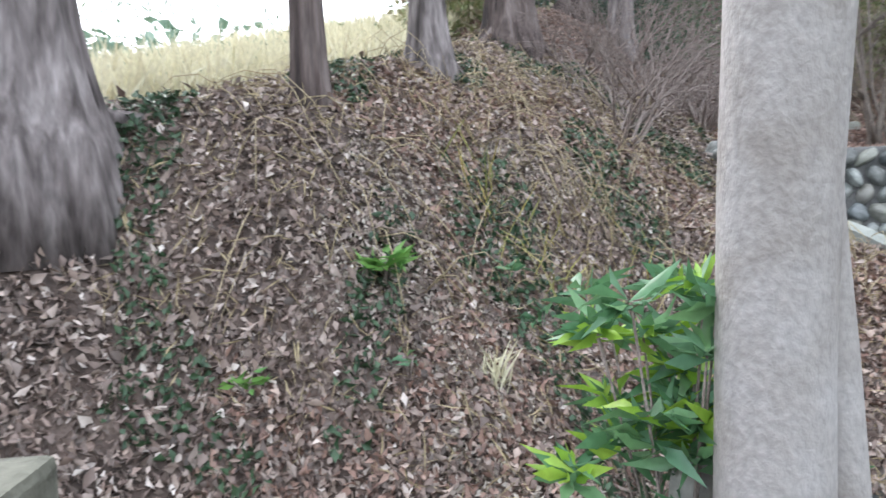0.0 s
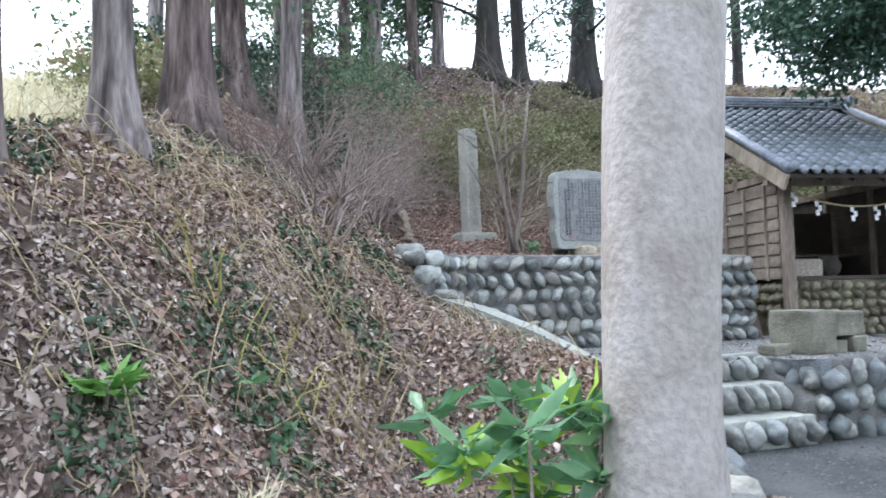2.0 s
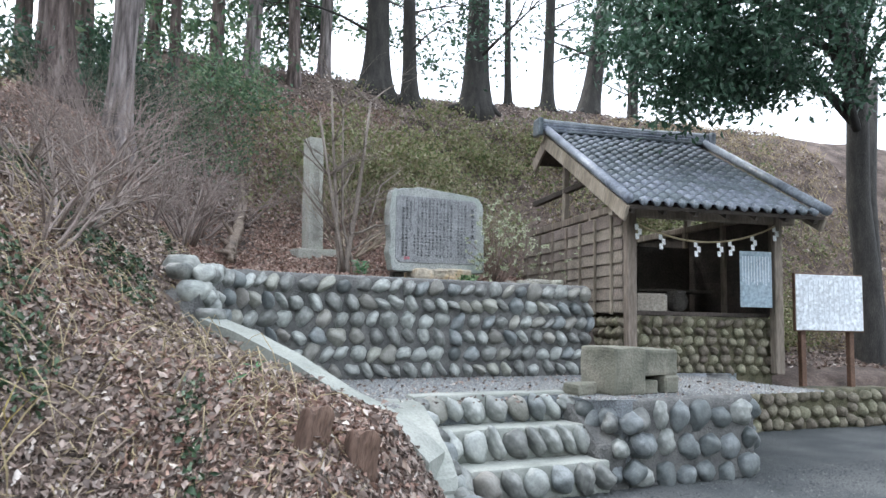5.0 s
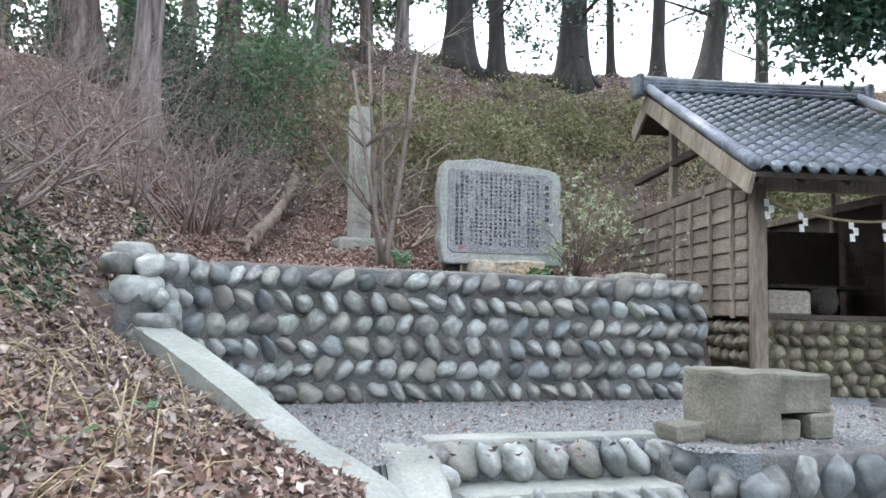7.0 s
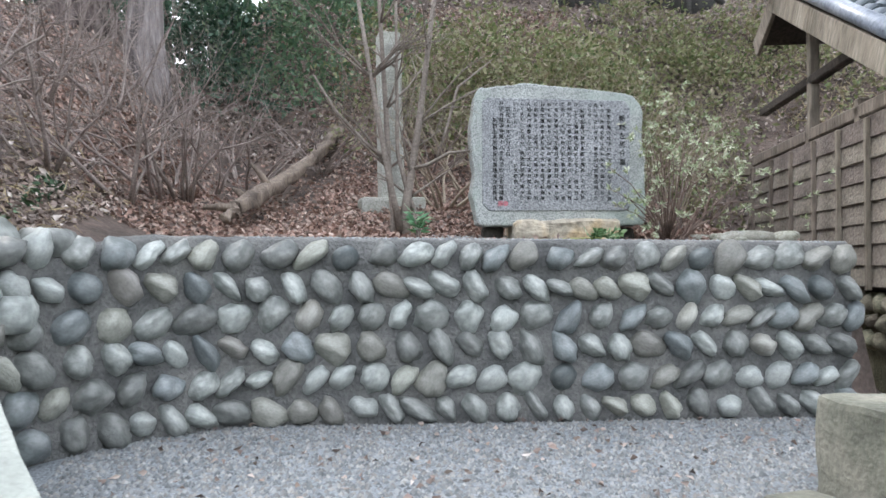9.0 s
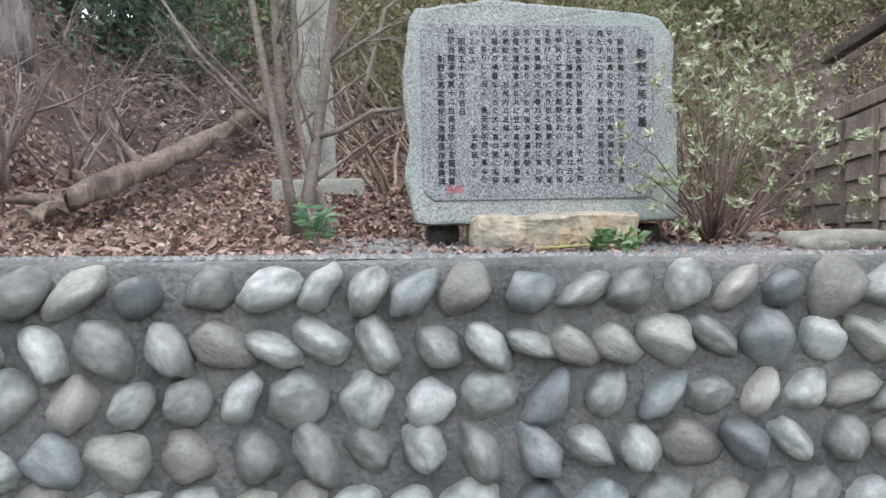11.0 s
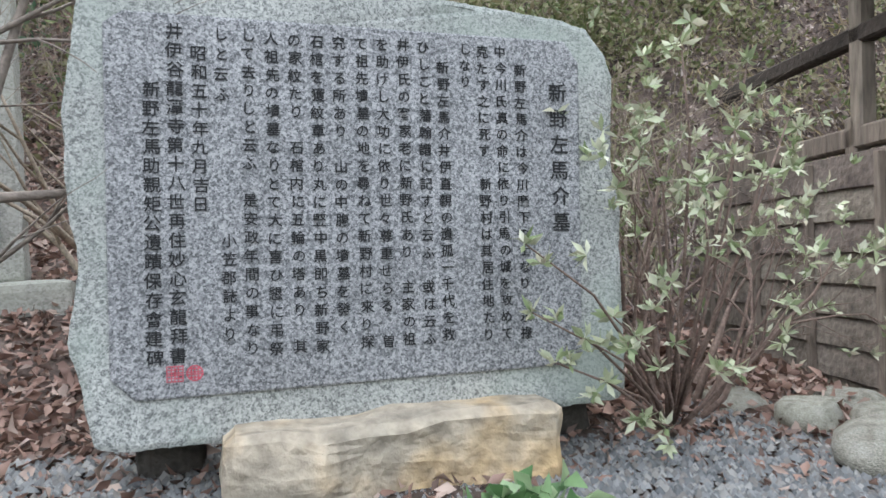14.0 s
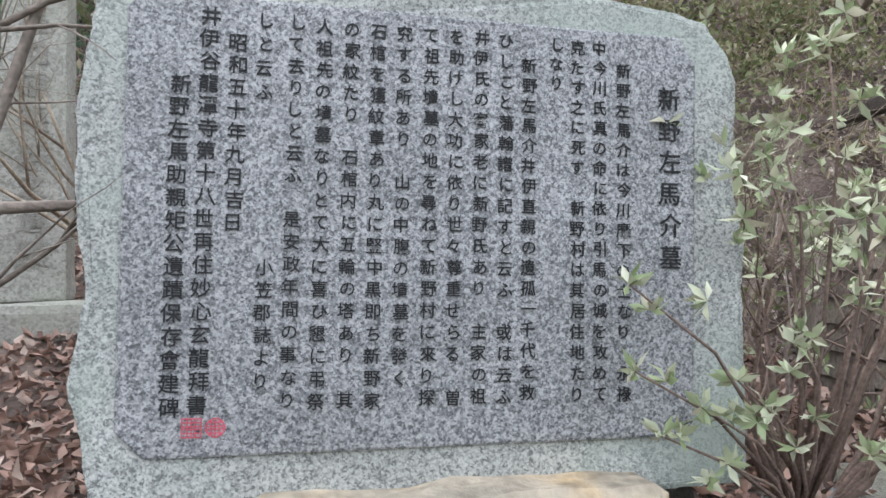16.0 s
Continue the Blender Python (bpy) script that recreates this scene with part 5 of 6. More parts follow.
# ---- bare shrubs ----
def bare_shrub(name, x, y, rng, stems, length, radius, mat, label, spread=0.55, up=1.0, levels=4, kids=3, leaves=None, lean=(0, 0), fan=0.6, wobble=0.3, category="shrub", group=""):
    t = thing(name, pose(x, y, land1(x, y) - 0.03), label, category, group)
    tips = []
    for k in range(stems):
        vv, ff = [], []
        a = 6.28 * k / stems + float(rng.uniform(-0.3, 0.3))
        way = (fan * math.cos(a) + lean[0], fan * math.sin(a) + lean[1], up)
        branching(rng, (0.06 * math.cos(a), 0.06 * math.sin(a), 0), way, length * float(rng.uniform(0.7, 1.1)), radius * float(rng.uniform(0.7, 1.1)), levels, vv, ff, tips, spread, 0, kids, wobble)
        add("stem", mesh_data("stem", vv, ff), mat, t)
    if leaves:
        lmat, n, L = leaves
        spots = rng.choice(len(tips), size=min(len(tips), n // 6), replace=False)
        pick = np.repeat(spots, 6)
        c = np.array([tips[i][0] for i in pick])
        axis = np.array([tips[i][1] for i in pick])
        side = rng.normal(size=(len(pick), 3))
        d = side / np.linalg.norm(side, axis=1, keepdims=True) + axis * 0.45 + [0, 0, 0.25]
        v, f = leaf_cloud(rng, c, d, L, L * 0.38, 0.15, 0.3)
        add("foliage", tri_mesh("foliage", v, f), lmat, t)
    return t


rng = np.random.default_rng(31)
GB = "bare shrubs on the hillside"
for x, y, n, L, lean, mat in ((-5.02, -1.45, 7, 0.62, (0.1, 0.1), M_TWIG), (-4.4, 0.45, 8, 0.8, (-0.4, -0.3), M_TWIG), (-4.8, 1.2, 8, 0.85, (-0.2, -0.3), M_TWIG), (-4.0, 1.5, 8, 0.75, (-0.4, -0.2), M_TWIG), (-5.3, 0.1, 7, 0.7, (0.1, 0.0), M_TWIG), (-3.7, 2.7, 7, 0.85, (0.0, -0.2), M_TWIG), (-1.3, 3.0, 7, 0.95, (0, 0), M_TWIG_PALE), (-2.0, 3.4, 7, 0.95, (0.1, 0), M_TWIG), (-0.3, 3.3, 7, 0.85, (0.0, 0), M_TWIG_PALE), (0.5, 4.4, 7, 0.8, (0, 0), M_TWIG_PALE), (-3.1, 3.4, 7, 0.85, (0, 0), M_TWIG), (-4.7, 0.1, 8, 0.85, (-0.3, -0.4), M_TWIG), (-4.1, 0.8, 8, 0.85, (-0.5, -0.3), M_TWIG), (-3.95, 1.55, 10, 0.95, (-0.7, -0.5), M_TWIG), (-4.05, 1.2, 9, 0.95, (-0.8, -0.6), M_TWIG), (-5.0, -1.0, 9, 0.8, (0.2, 0.1), M_TWIG), (-4.86, -0.6, 9, 0.8, (0.25, 0.1), M_TWIG), (-4.6, 1.9, 8, 0.9, (-0.4, -0.4), M_TWIG), (-2.0, 2.2, 9, 1.0, (0.15, -0.1), M_TWIG_PALE), (-1.7, 2.6, 8, 0.95, (0.2, -0.1), M_TWIG_PALE), (-3.9, 2.2, 7, 0.8, (-0.3, -0.2), M_TWIG), (-0.8, 2.5, 7, 0.8, (0, 0), M_TWIG_PALE), (-0.2, 2.7, 7, 0.85, (0.1, 0), M_TWIG_PALE)):
    bare_shrub("bare_shrub", x, y, rng, n, L, 0.016, mat, "leafless grey-brown twiggy shrub on the hillside", lean=lean, fan=0.95, group=GB, levels=5, kids=3, spread=0.7, wobble=0.4)

# small many-stemmed tree before the pillar stone
rng = np.random.default_rng(63)
mst = thing("multi_stem_tree", pose(-2.38, 1.05, land1(-2.38, 1.05) - 0.03), "small leafless tree with several crossing grey stems", "tree")
vv, ff, tips = [], [], []
STEMS = (((0.02, 0, 0), (0.01, 0.02, 0.2), (0.05, 0.02, 0.45), (0.1, 0.0, 0.8), (0.16, 0.02, 1.3), (0.24, 0.05, 2.0)), ((-0.08, 0.03, 0), (-0.06, 0.03, 0.18), (-0.1, 0.05, 0.5), (-0.12, 0.05, 0.9), (-0.16, 0.1, 1.5), (-0.2, 0.1, 2.1)), ((-0.02, 0.0, 0.08), (-0.08, -0.03, 0.35), (-0.13, -0.02, 0.6), (-0.22, 0.0, 1.1), (-0.34, 0.06, 1.8)), ((0.1, 0.03, 0), (0.1, 0.03, 0.15), (0.04, 0.02, 0.3), (-0.04, 0.03, 0.6), (-0.05, 0.08, 1.2), (-0.06, 0.1, 1.9)))
for k, st in enumerate(STEMS):
    r0 = (0.038, 0.03, 0.026, 0.024)[k]
    vv, ff = tube(st, [r0 * (1 - 0.13 * i) for i in range(len(st))], 9, ripple=0.06)
    for j in range(7):
        i = int(rng.integers(2, len(st)))
        a = float(rng.uniform(0, 6.28))
        branching(rng, st[i], (math.cos(a), 0.6 * math.sin(a), 0.75), float(rng.uniform(0.4, 0.8)), 0.010, 3, vv, ff, tips, 0.55, kids=3)
    add("stem", mesh_data("stem", vv, ff), M_STEM, mst)
vv, ff = [], []
tube([(0.07, 0.0, 0.5), (0.16, -0.03, 0.52), (0.3, -0.05, 0.6), (0.55, -0.06, 0.62)], [0.014, 0.013, 0.011, 0.006], 6, vv, ff)
tube([(0.22, -0.03, 0.56), (0.28, -0.03, 0.75), (0.36, -0.02, 1.05), (0.6, 0, 1.25)], [0.012, 0.011, 0.009, 0.004], 6, vv, ff)
tube([(-0.1, 0.0, 0.55), (-0.26, -0.03, 0.66), (-0.45, -0.05, 0.86), (-0.6, -0.04, 1.1)], [0.014, 0.012, 0.01, 0.005], 6, vv, ff)
add("side_branch", mesh_data("side_branch", vv, ff), M_STEM, mst)

# azalea beside the stele
rng = np.random.default_rng(90)
bare_shrub("azalea_bush", -0.5, 1.1, rng, 12, 0.6, 0.012, M_AZALEA_TWIG, "sparse azalea bush with pale green leaf tufts by the stele", spread=0.65, leaves=(M_AZALEA, 2000, 0.036), fan=0.55, levels=4, kids=3, wobble=0.75, lean=(0.12, -0.08))
shoots = thing("azalea_bush", pose(-0.58, 1.02, 0.96), "azalea shoots with leaf tufts reaching across the stele edge", "shrub")
ends, ways = [], []
for ex, ey, ez in ((-0.48, -0.24, 0.36), (-0.42, -0.22, 0.25), (-0.5, -0.26, 0.5), (-0.3, -0.22, 0.2), (-0.28, -0.22, 0.34), (-0.2, -0.2, 0.28), (-0.22, -0.24, 0.12), (-0.14, -0.2, 0.42), (-0.2, -0.18, 0.74), (-0.16, -0.17, 0.8), (-0.36, -0.24, 0.3), (0.0, -0.2, 0.2), (0.04, -0.2, 0.5), (0.02, -0.25, 0.75), (0.12, -0.22, 0.66), (-0.06, -0.24, 0.62), (0.16, -0.25, 0.35), (0.1, -0.2, 0.92), (0.22, -0.2, 0.8), (-0.08, -0.2, 0.95)):
    p = [(0, 0, 0), (ex * 0.3, ey * 0.55, ez * 0.4), (ex * 0.68, ey * 0.95, ez * 0.78), (ex, ey, ez)]
    vv, ff = tube(p, [0.006, 0.0045, 0.003, 0.0018], 5)
    add("shoot", mesh_data("shoot", vv, ff), M_AZALEA_TWIG, shoots)
    for q in (p[3], tuple(0.35 * np.array(p[2]) + 0.65 * np.array(p[3]) + rng.normal(0, 0.03, 3) * [1, 0.2, 1]), tuple(0.8 * np.array(p[2]) + 0.2 * np.array(p[3]) + rng.normal(0, 0.035, 3) * [1, 0.2, 1])):
        ends += [q] * 10
        ways.append(np.array([ex, ey, ez + 0.2]))
side = rng.normal(size=(len(ends), 3))
d = side / np.linalg.norm(side, axis=1, keepdims=True) + np.array([[-0.2, -0.35, 0.35]])
v, f = leaf_cloud(rng, np.array(ends), d, 0.04, 0.0145, 0.15, 0.3)
add("foliage", tri_mesh("foliage", v, f), M_AZALEA, shoots)
bare_shrub("twiggy_bush", -0.36, 1.45, rng, 9, 0.62, 0.008, M_TWIG, "bare curling twigs of a shrub by the shed boards", spread=0.8, fan=0.45, levels=5, wobble=0.9, lean=(0.1, -0.05))
bare_shrub("twiggy_bush", -0.1, 2.0, rng, 9, 0.75, 0.010, M_TWIG_PALE, "tall twiggy leafless bush by the shed boards", spread=0.6, fan=0.4, levels=4)

# leafy undergrowth on the hill
rng = np.random.default_rng(17)


def thicket(name, rng, cx, cy, rx, ry, h, n, L, mat, label):
    """Undergrowth: clumps of leaves piled over the slope."""
    m = max(8, n // 60)
    px, py = cx + rx * rng.normal(0, 0.45, m), cy + ry * rng.normal(0, 0.45, m)
    hz = h * rng.uniform(0.15, 1.0, m)
    pick = rng.integers(m, size=n)
    c = np.stack([px[pick], py[pick], land(px, py)[pick] + hz[pick]], -1) + rng.normal(size=(n, 3)) * [0.17, 0.17, 0.13]
    v, f = leaf_cloud(rng, c, rng.normal(size=(n, 3)) + [0, -0.3, 0.2], L, L * 0.5)
    return add(name, tri_mesh(name, v, f), mat, label=label, category="undergrowth", kind="stuff")


thicket("undergrowth", rng, -3.3, 4.6, 1.2, 0.8, 1.7, 3800, 0.085, M_FOREST, "dark green broadleaf undergrowth on the hillside")
thicket("undergrowth", rng, -4.3, 4.4, 0.6, 0.6, 1.2, 2200, 0.09, M_EVERGREEN, "dark green broadleaf undergrowth on the hillside")
thicket("undergrowth", rng, -1.4, 4.0, 1.6, 0.7, 1.2, 7000, 0.075, M_HEDGE, "olive green hillside shrubs behind the stele")
thicket("undergrowth", rng, 0.3, 4.3, 1.4, 0.9, 0.9, 9000, 0.075, M_HEDGE, "olive green hillside shrubs behind the stele")
thicket("undergrowth", rng, 2.0, 5.8, 2.6, 0.9, 0.4, 8000, 0.08, M_HEDGE, "low olive scrub on the ridge slope")
thicket("undergrowth", rng, 4.6, 1.9, 1.5, 0.9, 0.45, 9000, 0.06, M_HEDGE, "low olive scrub on the slope behind the sign")
thicket("undergrowth", rng, 5.5, 3.8, 2.6, 1.6, 0.5, 17000, 0.08, M_HEDGE, "low olive scrub on the slope behind the sign")
thicket("undergrowth", rng, -6.6, 1.6, 1.0, 1.2, 0.5, 3000, 0.09, M_HEDGE, "yellow-green scrub behind the cedars")
thicket("undergrowth", rng, -3.0, 8.6, 4.2, 1.2, 4.0, 8500, 0.14, M_FOREST, "green forest foliage above the hill")
thicket("undergrowth", rng, -1.4, 8.8, 3.0, 1.0, 3.6, 3500, 0.13, M_EVERGREEN, "dark forest foliage above the hill")
thicket("undergrowth", rng, -6.3, 3.0, 0.7, 0.6, 0.8, 1500, 0.09, M_EVERGREEN, "dark evergreen undergrowth behind the bank crest")
thicket("undergrowth", rng, -4.9, 4.9, 0.7, 0.5, 1.5, 2200, 0.09, M_EVERGREEN, "dark evergreen undergrowth on the upper slope")
thicket("undergrowth", rng, -5.3, 3.6, 0.8, 0.6, 0.7, 2200, 0.09, M_EVERGREEN, "dark evergreen undergrowth behind the bank crest")
# tree line far beyond the field, haze put into its pale leaf colour
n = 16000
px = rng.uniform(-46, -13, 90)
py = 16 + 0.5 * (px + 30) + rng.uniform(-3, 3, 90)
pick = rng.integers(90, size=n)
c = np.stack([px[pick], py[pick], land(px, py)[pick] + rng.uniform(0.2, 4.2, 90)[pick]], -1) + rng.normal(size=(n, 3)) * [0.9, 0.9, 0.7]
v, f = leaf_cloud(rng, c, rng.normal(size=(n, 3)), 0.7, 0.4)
add("far_woods", tri_mesh("far_woods", v, f), M_FAR, label="green woods far beyond the field, haze painted into the leaves", category="woods", kind="stuff")
# unseen wooded ring behind the camera, added to block low sky light
ax, az = np.meshgrid(np.linspace(radians(175), radians(385), 90), np.linspace(0, 1, 12), indexing="ij")
backdrop_r = 62 + 34 * az
backdrop_z = 27 * np.sin(az * 1.57) * (0.85 + 0.2 * np.sin(ax * 5) + 0.1 * np.sin(ax * 13 + 4 * az)) - 1.5
hidx = np.arange(ax.size).reshape(ax.shape)
hq = np.stack([hidx[:-1, :-1], hidx[:-1, 1:], hidx[1:, 1:], hidx[1:, :-1]], -1).reshape(-1, 4)
add("backdrop", tri_mesh("backdrop", np.stack([backdrop_r * np.cos(ax), backdrop_r * np.sin(ax), backdrop_z], -1).reshape(-1, 3), hq, True), M_BACKDROP, label="unseen wooded backdrop behind the camera, added to block low sky light", category="hill", kind="structure")
# drooping cedar twigs beside the thick trunk
n = 9000
c = np.stack([rng.normal(-7.5, 0.7, n), rng.normal(-2.6, 0.7, n), rng.uniform(1.5, 3.6, n)], -1)
v, f = leaf_cloud(rng, c[c[:, 2] > 1.7 + 0.5 * (c[:, 0] + 7.9)], rng.normal(size=(int((c[:, 2] > 1.7 + 0.5 * (c[:, 0] + 7.9)).sum()), 3)) * 0.5 + [0, 0, -1], 0.07, 0.012)
add("cedar_spray", tri_mesh("cedar_spray", v, f), M_FOREST, label="drooping green cedar foliage by the thick trunk", category="foliage", kind="stuff")

# ---- fallen wood, rocks, litter ----
vv, ff = [], []
LOG = [(-3.58, 1.12, 1.13), (-3.54, 1.35, 1.2), (-3.46, 1.85, 1.36), (-3.28, 2.6, 1.62), (-3.1, 3.5, 2.0), (-2.98, 4.4, 2.42), (-2.86, 5.4, 3.0), (-2.78, 6.0, 3.35)]
tube(LOG, [0.03, 0.05, 0.056, 0.05, 0.058, 0.05, 0.052, 0.045], 14, vv, ff, 0.12, 4)
fine_log = []
for (ax, ay, az), (bx, by, bz) in zip(LOG, LOG[1:]):
    fine_log += [(ax + (bx - ax) * w + 0.02 * noise.noise(Vector((ay * 9 + w * 5, 1, 0))), ay + (by - ay) * w, az + (bz - az) * w + 0.022 * noise.noise(Vector((ay * 7 + w * 4, 5, 0)))) for w in (0, 0.2, 0.4, 0.6, 0.8)]
vv, ff = tube(fine_log, [0.05 * (1 + 0.35 * noise.noise(Vector((i * 0.7, 2, 3)))) + (0.01 if i > 3 else -0.015) for i in range(len(fine_log))], 14, ripple=0.14, lobes=5)
vv = [tuple(Vector(p) + noise.noise_vector(Vector(p) * 8) * 0.03 + noise.noise_vector(Vector(p) * 22) * 0.012) for p in vv]
for p, q in (((-3.54, 1.3, 1.2), (-3.72, 1.2, 1.2)), ((-3.4, 2.0, 1.42), (-3.55, 2.0, 1.62)), ((-3.52, 1.6, 1.3), (-3.62, 1.66, 1.38))):
    tube([p, tuple((np.array(p) + np.array(q)) / 2 + [0, 0, 0.01]), q], [0.035, 0.026, 0.012], 8, vv, ff, 0.08)
add("fallen_log", mesh_data("fallen_log", vv, ff), M_DEADWOOD, label="weathered fallen log lying up the leafy slope", category="log")


def stick(points, r, label="bare fallen branch lying on the leafy bank", mat=M_DEADWOOD):
    vv, ff = tube(points, [r * (1 - 0.6 * i / (len(points) - 1)) for i in range(len(points))], 7, ripple=0.06)
    return add("branch", mesh_data("branch", vv, ff), mat, label=label, category="branch", group="fallen branches")


stick([(-4.8, -3.62, land1(-4.8, -3.62) + 0.03), (-5.05, -3.25, land1(-5.05, -3.25) + 0.04), (-5.3, -2.95, land1(-5.3, -2.95) + 0.04), (-5.55, -2.62, land1(-5.55, -2.62) + 0.05)], 0.016)
rng = np.random.default_rng(5)
for k in range(30):
    x, y = float(rng.uniform(-6.9, -3.6)), float(rng.uniform(-4.4, -1.2))
    if kerb_side(x, y) < 0.3 or land1(x, y) < -0.3:
        continue
    a, L = float(rng.uniform(0, 6.28)), float(rng.uniform(0.25, 0.7))
    ps = []
    for i in range(4):
        xx, yy = x + math.cos(a + 0.2 * i) * L * i / 3, y + math.sin(a + 0.2 * i) * L * i / 3
        ps.append((xx, yy, land1(xx, yy) + 0.02 + 0.02 * float(rng.uniform(0, 1.5))))
    stick(ps, 0.0055, "thin dry twig lying on fallen leaves", M_TWIG_PALE if k % 2 else M_DEADWOOD)
for x, y, yaw in ((-3.76, -2.92, 10), (-3.53, -2.95, -15)):
    bm = box(-0.075, 0.075, -0.045, 0.045, -0.1, 0.17, 0.02, 1)
    bmesh.ops.subdivide_edges(bm, edges=bm.edges[:], cuts=4, use_grid_fill=True)
    for v in bm.verts:
        v.co += noise.noise_vector(Vector((v.co.x * 22, v.co.y * 22, v.co.z * 3))) * 0.03
    part("split_stump", bm, M_STUMP, label="split brown stump standing in the leaves by the kerb", category="stump", group="split stumps", smooth=True, m=pose(x, y, land1(x, y), 6, 10, yaw))
bm = box(-0.1, 0.1, -0.1, 0.1, 0, 1.05, 0.02, 2)
part("concrete_post", roughen(bm, 0.006, 6), M_CONCRETE_OLD, label="short grey concrete boundary post", category="post", m=pose(-6.25, -5.74, land1(-6.25, -5.74) - 0.06, 0, 0, 14))


def rock(x, y, z, sx, sy, sz, mat, label, seed, yaw=0, group=""):
    bm = bmesh.new()
    bmesh.ops.create_icosphere(bm, subdivisions=3, radius=0.5)
    o = Vector((seed * 3.1, seed * 1.3, seed))
    for v in bm.verts:
        v.co *= 1 + 0.28 * noise.noise(v.co * 1.7 + o) + 0.08 * noise.noise(v.co * 5 + o)
        v.co.z = max(min(v.co.z, 0.36), -0.4)
    return part("rock", bm, mat, label=label, category="rock", group=group, smooth=True, m=pose(x, y, z, 0, 0, yaw) @ Matrix.Diagonal((sx, sy, sz, 1)))


rock(-0.2, 0.66, 0.99, 0.36, 0.26, 0.15, M_ROCK, "flat pale rock lying on the gravel", 1, 8)
rock(-0.33, 0.5, 0.97, 0.1, 0.08, 0.08, M_ROCK, "small pale stone on the gravel", 2, 30)
for k, (x, y, s) in enumerate(((-0.3, 1.12, 0.24), (-0.2, 0.95, 0.22), (-0.08, 0.82, 0.24), (0.02, 0.6, 0.22), (-0.4, 1.24, 0.2), (-0.02, 1.0, 0.2))):
    rock(x, y, 0.995, s, s * 0.75, 0.13, M_ROCK, "pale edging rock along the planted strip", 5 + k, 25 * k, "edging rocks of the planted strip")
for k, (x, y, z, s) in enumerate(((-4.16, -0.62, 0.93, 0.3), (-4.1, -0.9, 0.74, 0.28), (-3.98, -0.72, 0.62, 0.26), (-4.2, -0.88, 0.88, 0.2), (-4.0, -1.0, 0.56, 0.22), (-3.95, -0.5, 0.9, 0.24))):
    rock(x, y, z, s, s * 0.8, s * 0.75, M_COBBLE, "large pale grey boulder ending the retaining wall", 30 + k, 40 * k, "boulders at the wall end")

# cut green leaves lying before the stele
bun = thing("leaf_bundle", pose(-1.22, 0.56, 0.965), "bundle of cut green leaves with a yellow stem on the gravel", "plant")
for k in range(4):
    w = 0.016 * (k - 1.5)
    vv, ff = tube([(-0.24 + 0.03 * (k % 2), -0.02 + w * 1.6, 0.012), (-0.1, -0.01 + w * 0.6, 0.02), (0.02, w, 0.025)], [0.0055, 0.005, 0.004], 6)
    add("stem", mesh_data("stem", vv, ff), M_YELLOWGRASS, bun)
rng = np.random.default_rng(44)
c = np.stack([rng.uniform(-0.05, 0.14, 80), rng.uniform(-0.055, 0.06, 80), rng.uniform(0.01, 0.07, 80)], -1)
d = np.stack([rng.uniform(-0.4, 1, 80), rng.uniform(-1, 1, 80), rng.uniform(-0.1, 0.45, 80)], -1)
v, f = leaf_cloud(rng, c, d, 0.058, 0.034, 0.2, 0.35)
add("leaves", tri_mesh("leaves", v, f, True), M_BUNDLE, bun)


def litter(name, rng, n, x0, x1, y0, y1, ok, size, mat, label, lift=0.012, flat=0.45, base=None, ratio=0.55):
    x, y = rng.uniform(x0, x1, n), rng.uniform(y0, y1, n)
    keep = ok(x, y)
    x, y = x[keep], y[keep]
    n = len(x)
    z = (land(x, y) + rolling(x, y) if base is None else base(x, y)) + rng.uniform(0, lift * 2.2, n)
    e = 0.03
    gxx, gyy = (land(x + e, y) - land(x - e, y)) / (2 * e), (land(x, y + e) - land(x, y - e)) / (2 * e)
    a = rng.uniform(0, 6.28, n)
    dx, dy = np.cos(a), np.sin(a)
    d = np.stack([dx, dy, np.clip(gxx * dx + gyy * dy, -2, 2) + rng.normal(0, flat, n)], -1)
    v, f = leaf_cloud(rng, np.stack([x, y, z], -1), d, size, size * ratio, 0.3, 0.5)
    return add(name, tri_mesh(name, v, f), mat, label=label, category="leaves", kind="stuff")


rng = np.random.default_rng(99)
on_bank = lambda x, y: ((kerb_side(x, y) > 0.12) | (y > -0.95) & (x < -4.05)) & (land(x, y) > road_height(x, y) + 0.02) & (y < 0.9)
bare_patch = lambda x, y: np.sin(x * 1.7 + 0.8 * y + 0.5) * np.sin(y * 2.1 - 0.6 * x + 1.2) + 0.4 * np.sin(4.3 * x + 2.9 * y) > 0.42
litter("fallen_leaves", rng, 170000, -8.2, -2.7, -5.4, 0.9, lambda x, y: on_bank(x, y) & (~bare_patch(x, y) | (rng.uniform(0, 1, len(x)) < 0.4)), 0.043, M_LITTER, "thick litter of dry brown fallen leaves on the bank")
litter("fallen_leaves", rng, 6000, -7.6, -2.7, -5.3, 0.5, on_bank, 0.06, M_LITTER, "large curled dry leaves lying over the litter", 0.03, 0.5)
litter("fallen_leaves", rng, 40000, -6.6, -2.6, -5.2, -1.2, lambda x, y: on_bank(x, y) & (np.sin(x * 2.3 + 1) * np.sin(y * 2.9) > -0.1), 0.05, M_LITTER_RED, "reddish brown fallen leaves on the bank")
litter("crumbled_leaves", rng, 26000, -6.4, -3.4, -5.2, -2.2, lambda x, y: on_bank(x, y) & (np.sin(x * 1.9 + 0.4) * np.sin(y * 1.7 + 1.0) + 0.35 * np.sin(5 * x - 4 * y) > 0.1), 0.03, M_DUST, "pale crumbled leaf fragments on the bank")
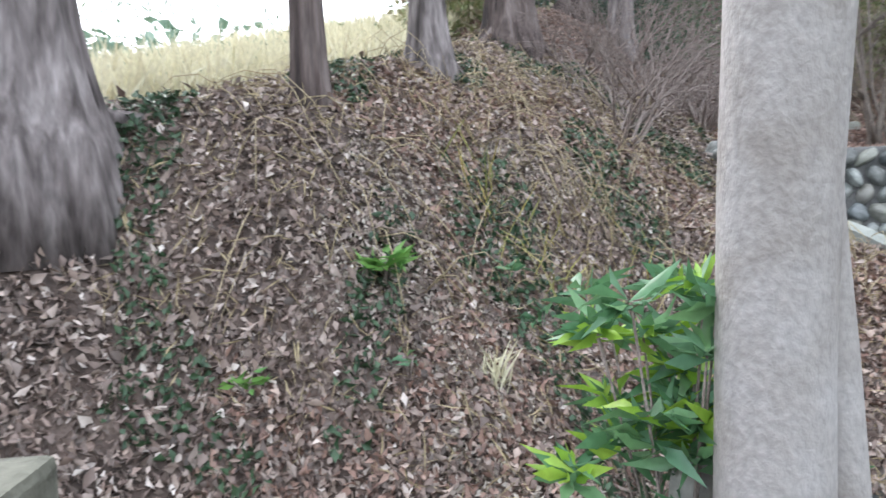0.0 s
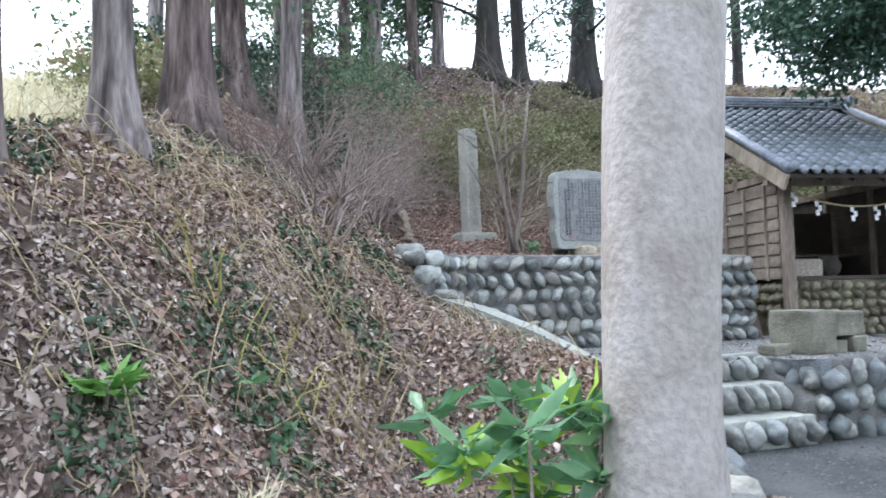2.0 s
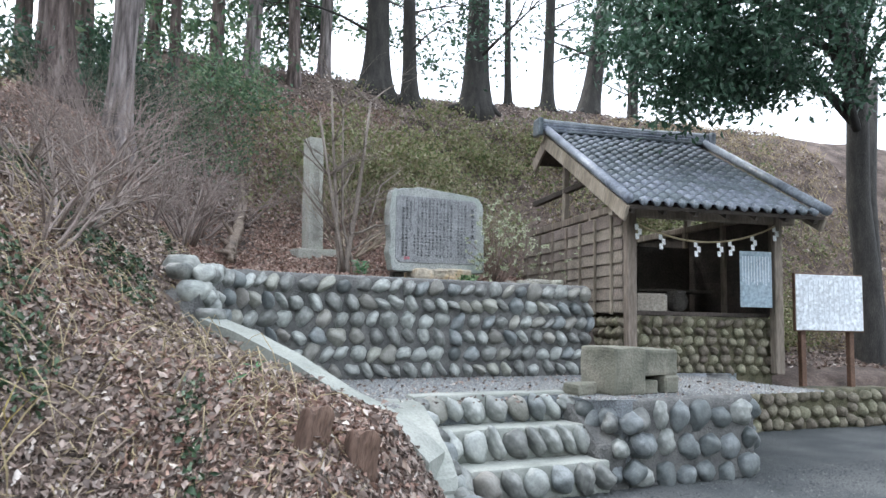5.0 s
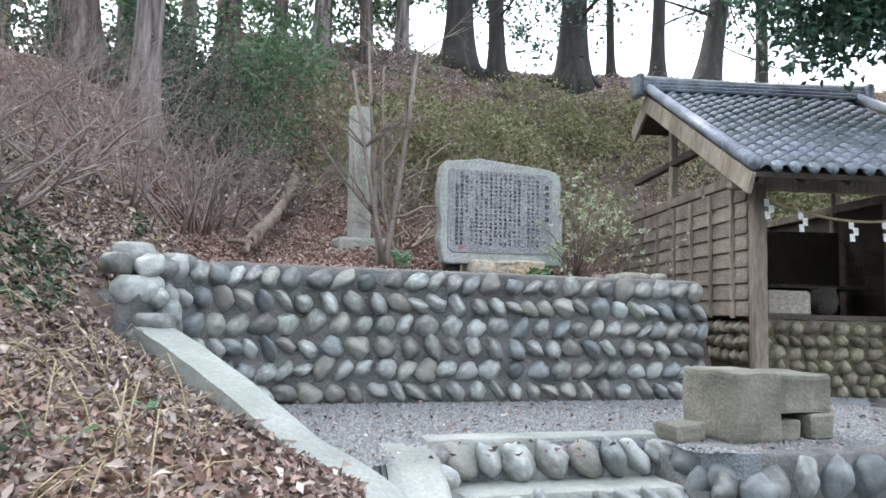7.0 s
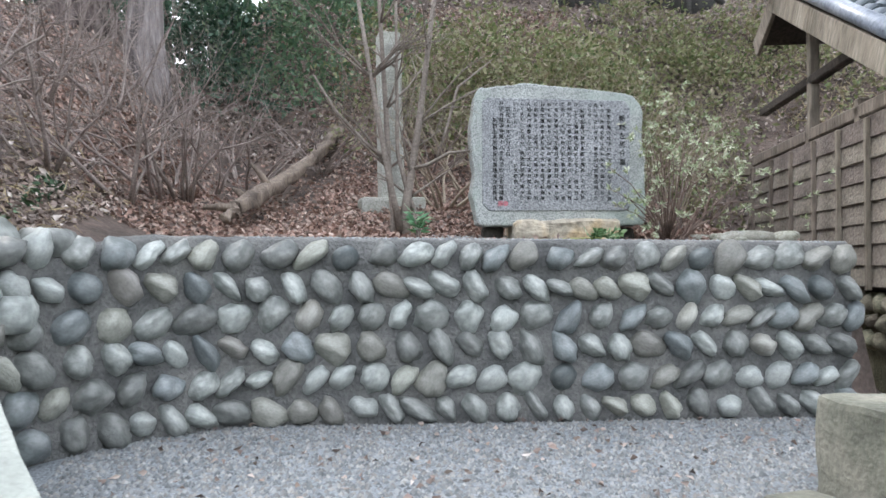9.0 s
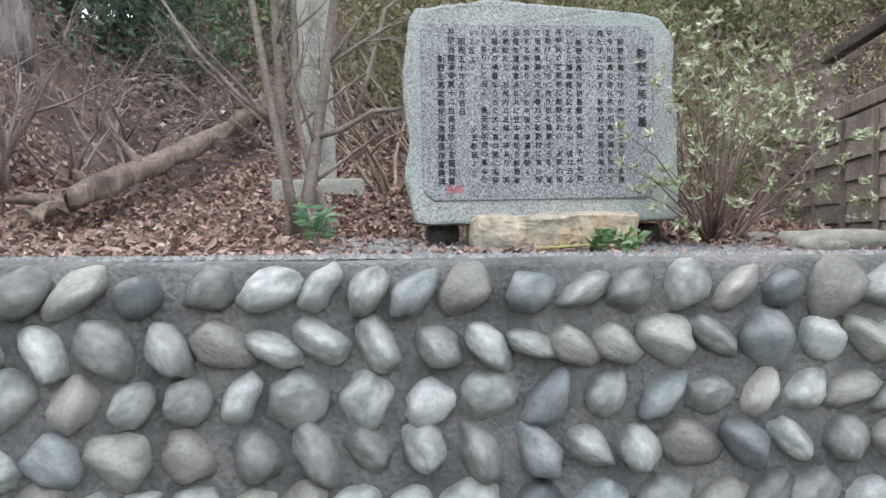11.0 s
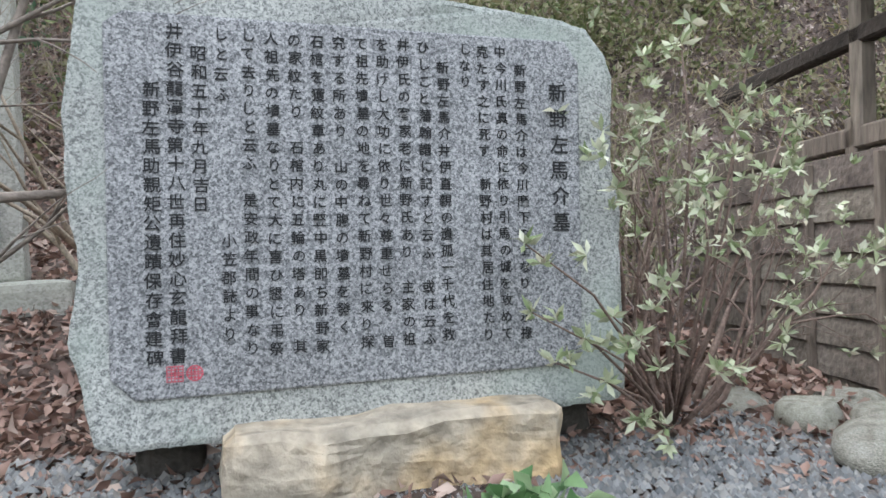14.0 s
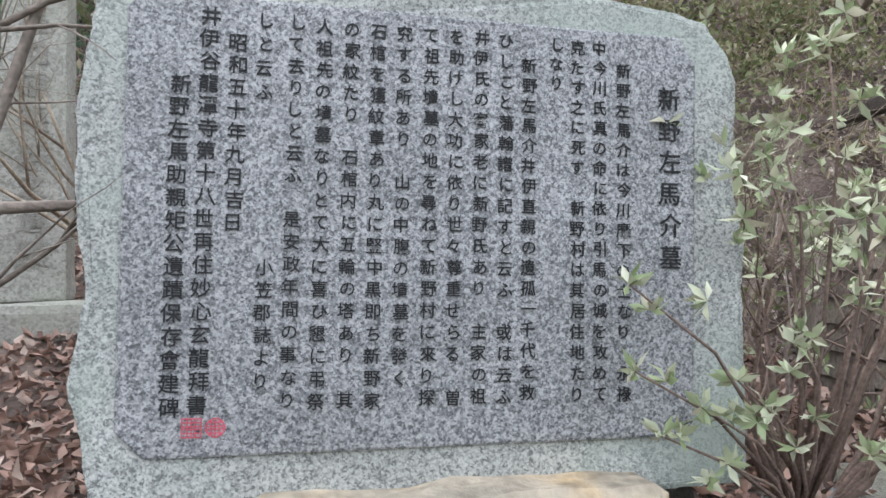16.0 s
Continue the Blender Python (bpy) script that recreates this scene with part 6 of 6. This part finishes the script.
litter("ground_ivy", rng, 30000, -7.4, -4.2, -4.6, 0.5, lambda x, y: on_bank(x, y) & (np.sin(x * 3.7 + 0.6 * y) * np.sin(y * 3.1 - x) + 0.5 * np.sin(7 * x + 3 * y) > 0.38), 0.045, M_IVY, "dark green ivy creeping through the leaf litter", 0.03, 0.6)
litter("dry_stalks", rng, 9000, -7.2, -3.6, -4.4, 0.8, lambda x, y: on_bank(x, y), 0.13, M_DRYGRASS, "dry straw stalks among the fallen leaves", 0.02, 0.35, ratio=0.05)
bare_bank = lambda x, y: ease(1.9, 2.7, y + 0.25 * np.sin(3 * x)) * ease(-2.7, -3.2, x)
behind = lambda x, y: (rng.uniform(0, 1, len(x)) > 0.8 * bare_bank(x, y)) & (y > 0.95 + 0.12 * np.sin(5 * x) - 0.42 * ease(-1.75, -2.5, x)) & (y < 6.5)
litter("fallen_leaves", rng, 88000, -6.5, 0.3, 0.4, 6.5, behind, 0.046, M_LITTER_RED, "reddish fallen leaves over the planted strip and slope")
litter("fallen_leaves", rng, 30000, -9, 8, 3.5, 8.5, lambda x, y: land(x, y) > 0.6, 0.075, M_LITTER, "brown fallen leaves on the hillside")
litter("fallen_leaves", rng, 14000, 2.6, 10, 0.0, 6.0, lambda x, y: land(x, y) > 0.0, 0.07, M_LITTER, "brown fallen leaves on the slope behind the sign")
litter("dry_stalks", rng, 9000, 2.6, 10, 0.3, 6.5, lambda x, y: land(x, y) > 0.2, 0.3, M_DRYGRASS, "dry grass on the slope behind the sign", 0.02, 0.9, ratio=0.05)
vv, ff = [], []
for k in range(340):
    x, y = float(rng.uniform(-6.8, -3.7)), float(rng.uniform(-4.0, -0.6))
    if kerb_side(x, y) < 0.3 or land1(x, y) < 0:
        continue
    a, L, h = float(rng.uniform(0, 6.28)), float(rng.uniform(0.15, 0.5)), float(rng.uniform(0.05, 0.26))
    p = [(x + math.cos(a) * L * w, y + math.sin(a) * L * w, land1(x + math.cos(a) * L * w, y + math.sin(a) * L * w) + h * math.sin(2.6 * w)) for w in (0, 0.3, 0.6, 0.85, 1)]
    tube(p, [0.0035, 0.0032, 0.0028, 0.002, 0.001], 4, vv, ff)
add("dead_stalks", mesh_data("dead_stalks", vv, ff), M_STRAW, label="arching dry stalks rising from the leaf litter", category="stalks", kind="stuff")
litter("scattered_leaves", rng, 6500, -3.3, 0.1, 0.2, 1.3, lambda x, y: (y > 0.22) & (rng.uniform(0, 1, len(x)) < 0.25 + 0.75 * (y - 0.2)), 0.036, M_LITTER_RED, "scattered leaf scraps on the gravel strip", 0.008, 0.3)
chips("gravel", np.random.default_rng(6), 26000, lambda r, n: (r.uniform(-3.3, 0.1, n), r.uniform(0.12, 1.15, n)), lambda x, y: np.maximum(land(x, np.maximum(y, 0.25)), np.where(y < 0.34, 0.953, 0)) + 0.004, 0.013, M_CHIP, "grey gravel chips on the planted strip")
litter("scattered_leaves", rng, 420, -3.6, 0.8, -1.9, 0.0, lambda x, y: kerb_side(x, y) < -0.2, 0.04, M_LITTER, "few leaves on the terrace gravel", 0.006, 0.2, base=lambda x, y: 0.01 + 0 * x)
chips("gravel", np.random.default_rng(7), 24000, lambda r, n: (lambda x, y: (x[k], y[k]) if len(k := np.nonzero(land(x, y) < road_height(x, y) + 0.03)[0]) else (x, y))(r.uniform(-5, 4, n), r.uniform(-6.5, -1.9, n)), lambda x, y: road_height(x, y) + 0.004, 0.012, M_CHIP_LANE, "loose dark gravel chips on the lane")
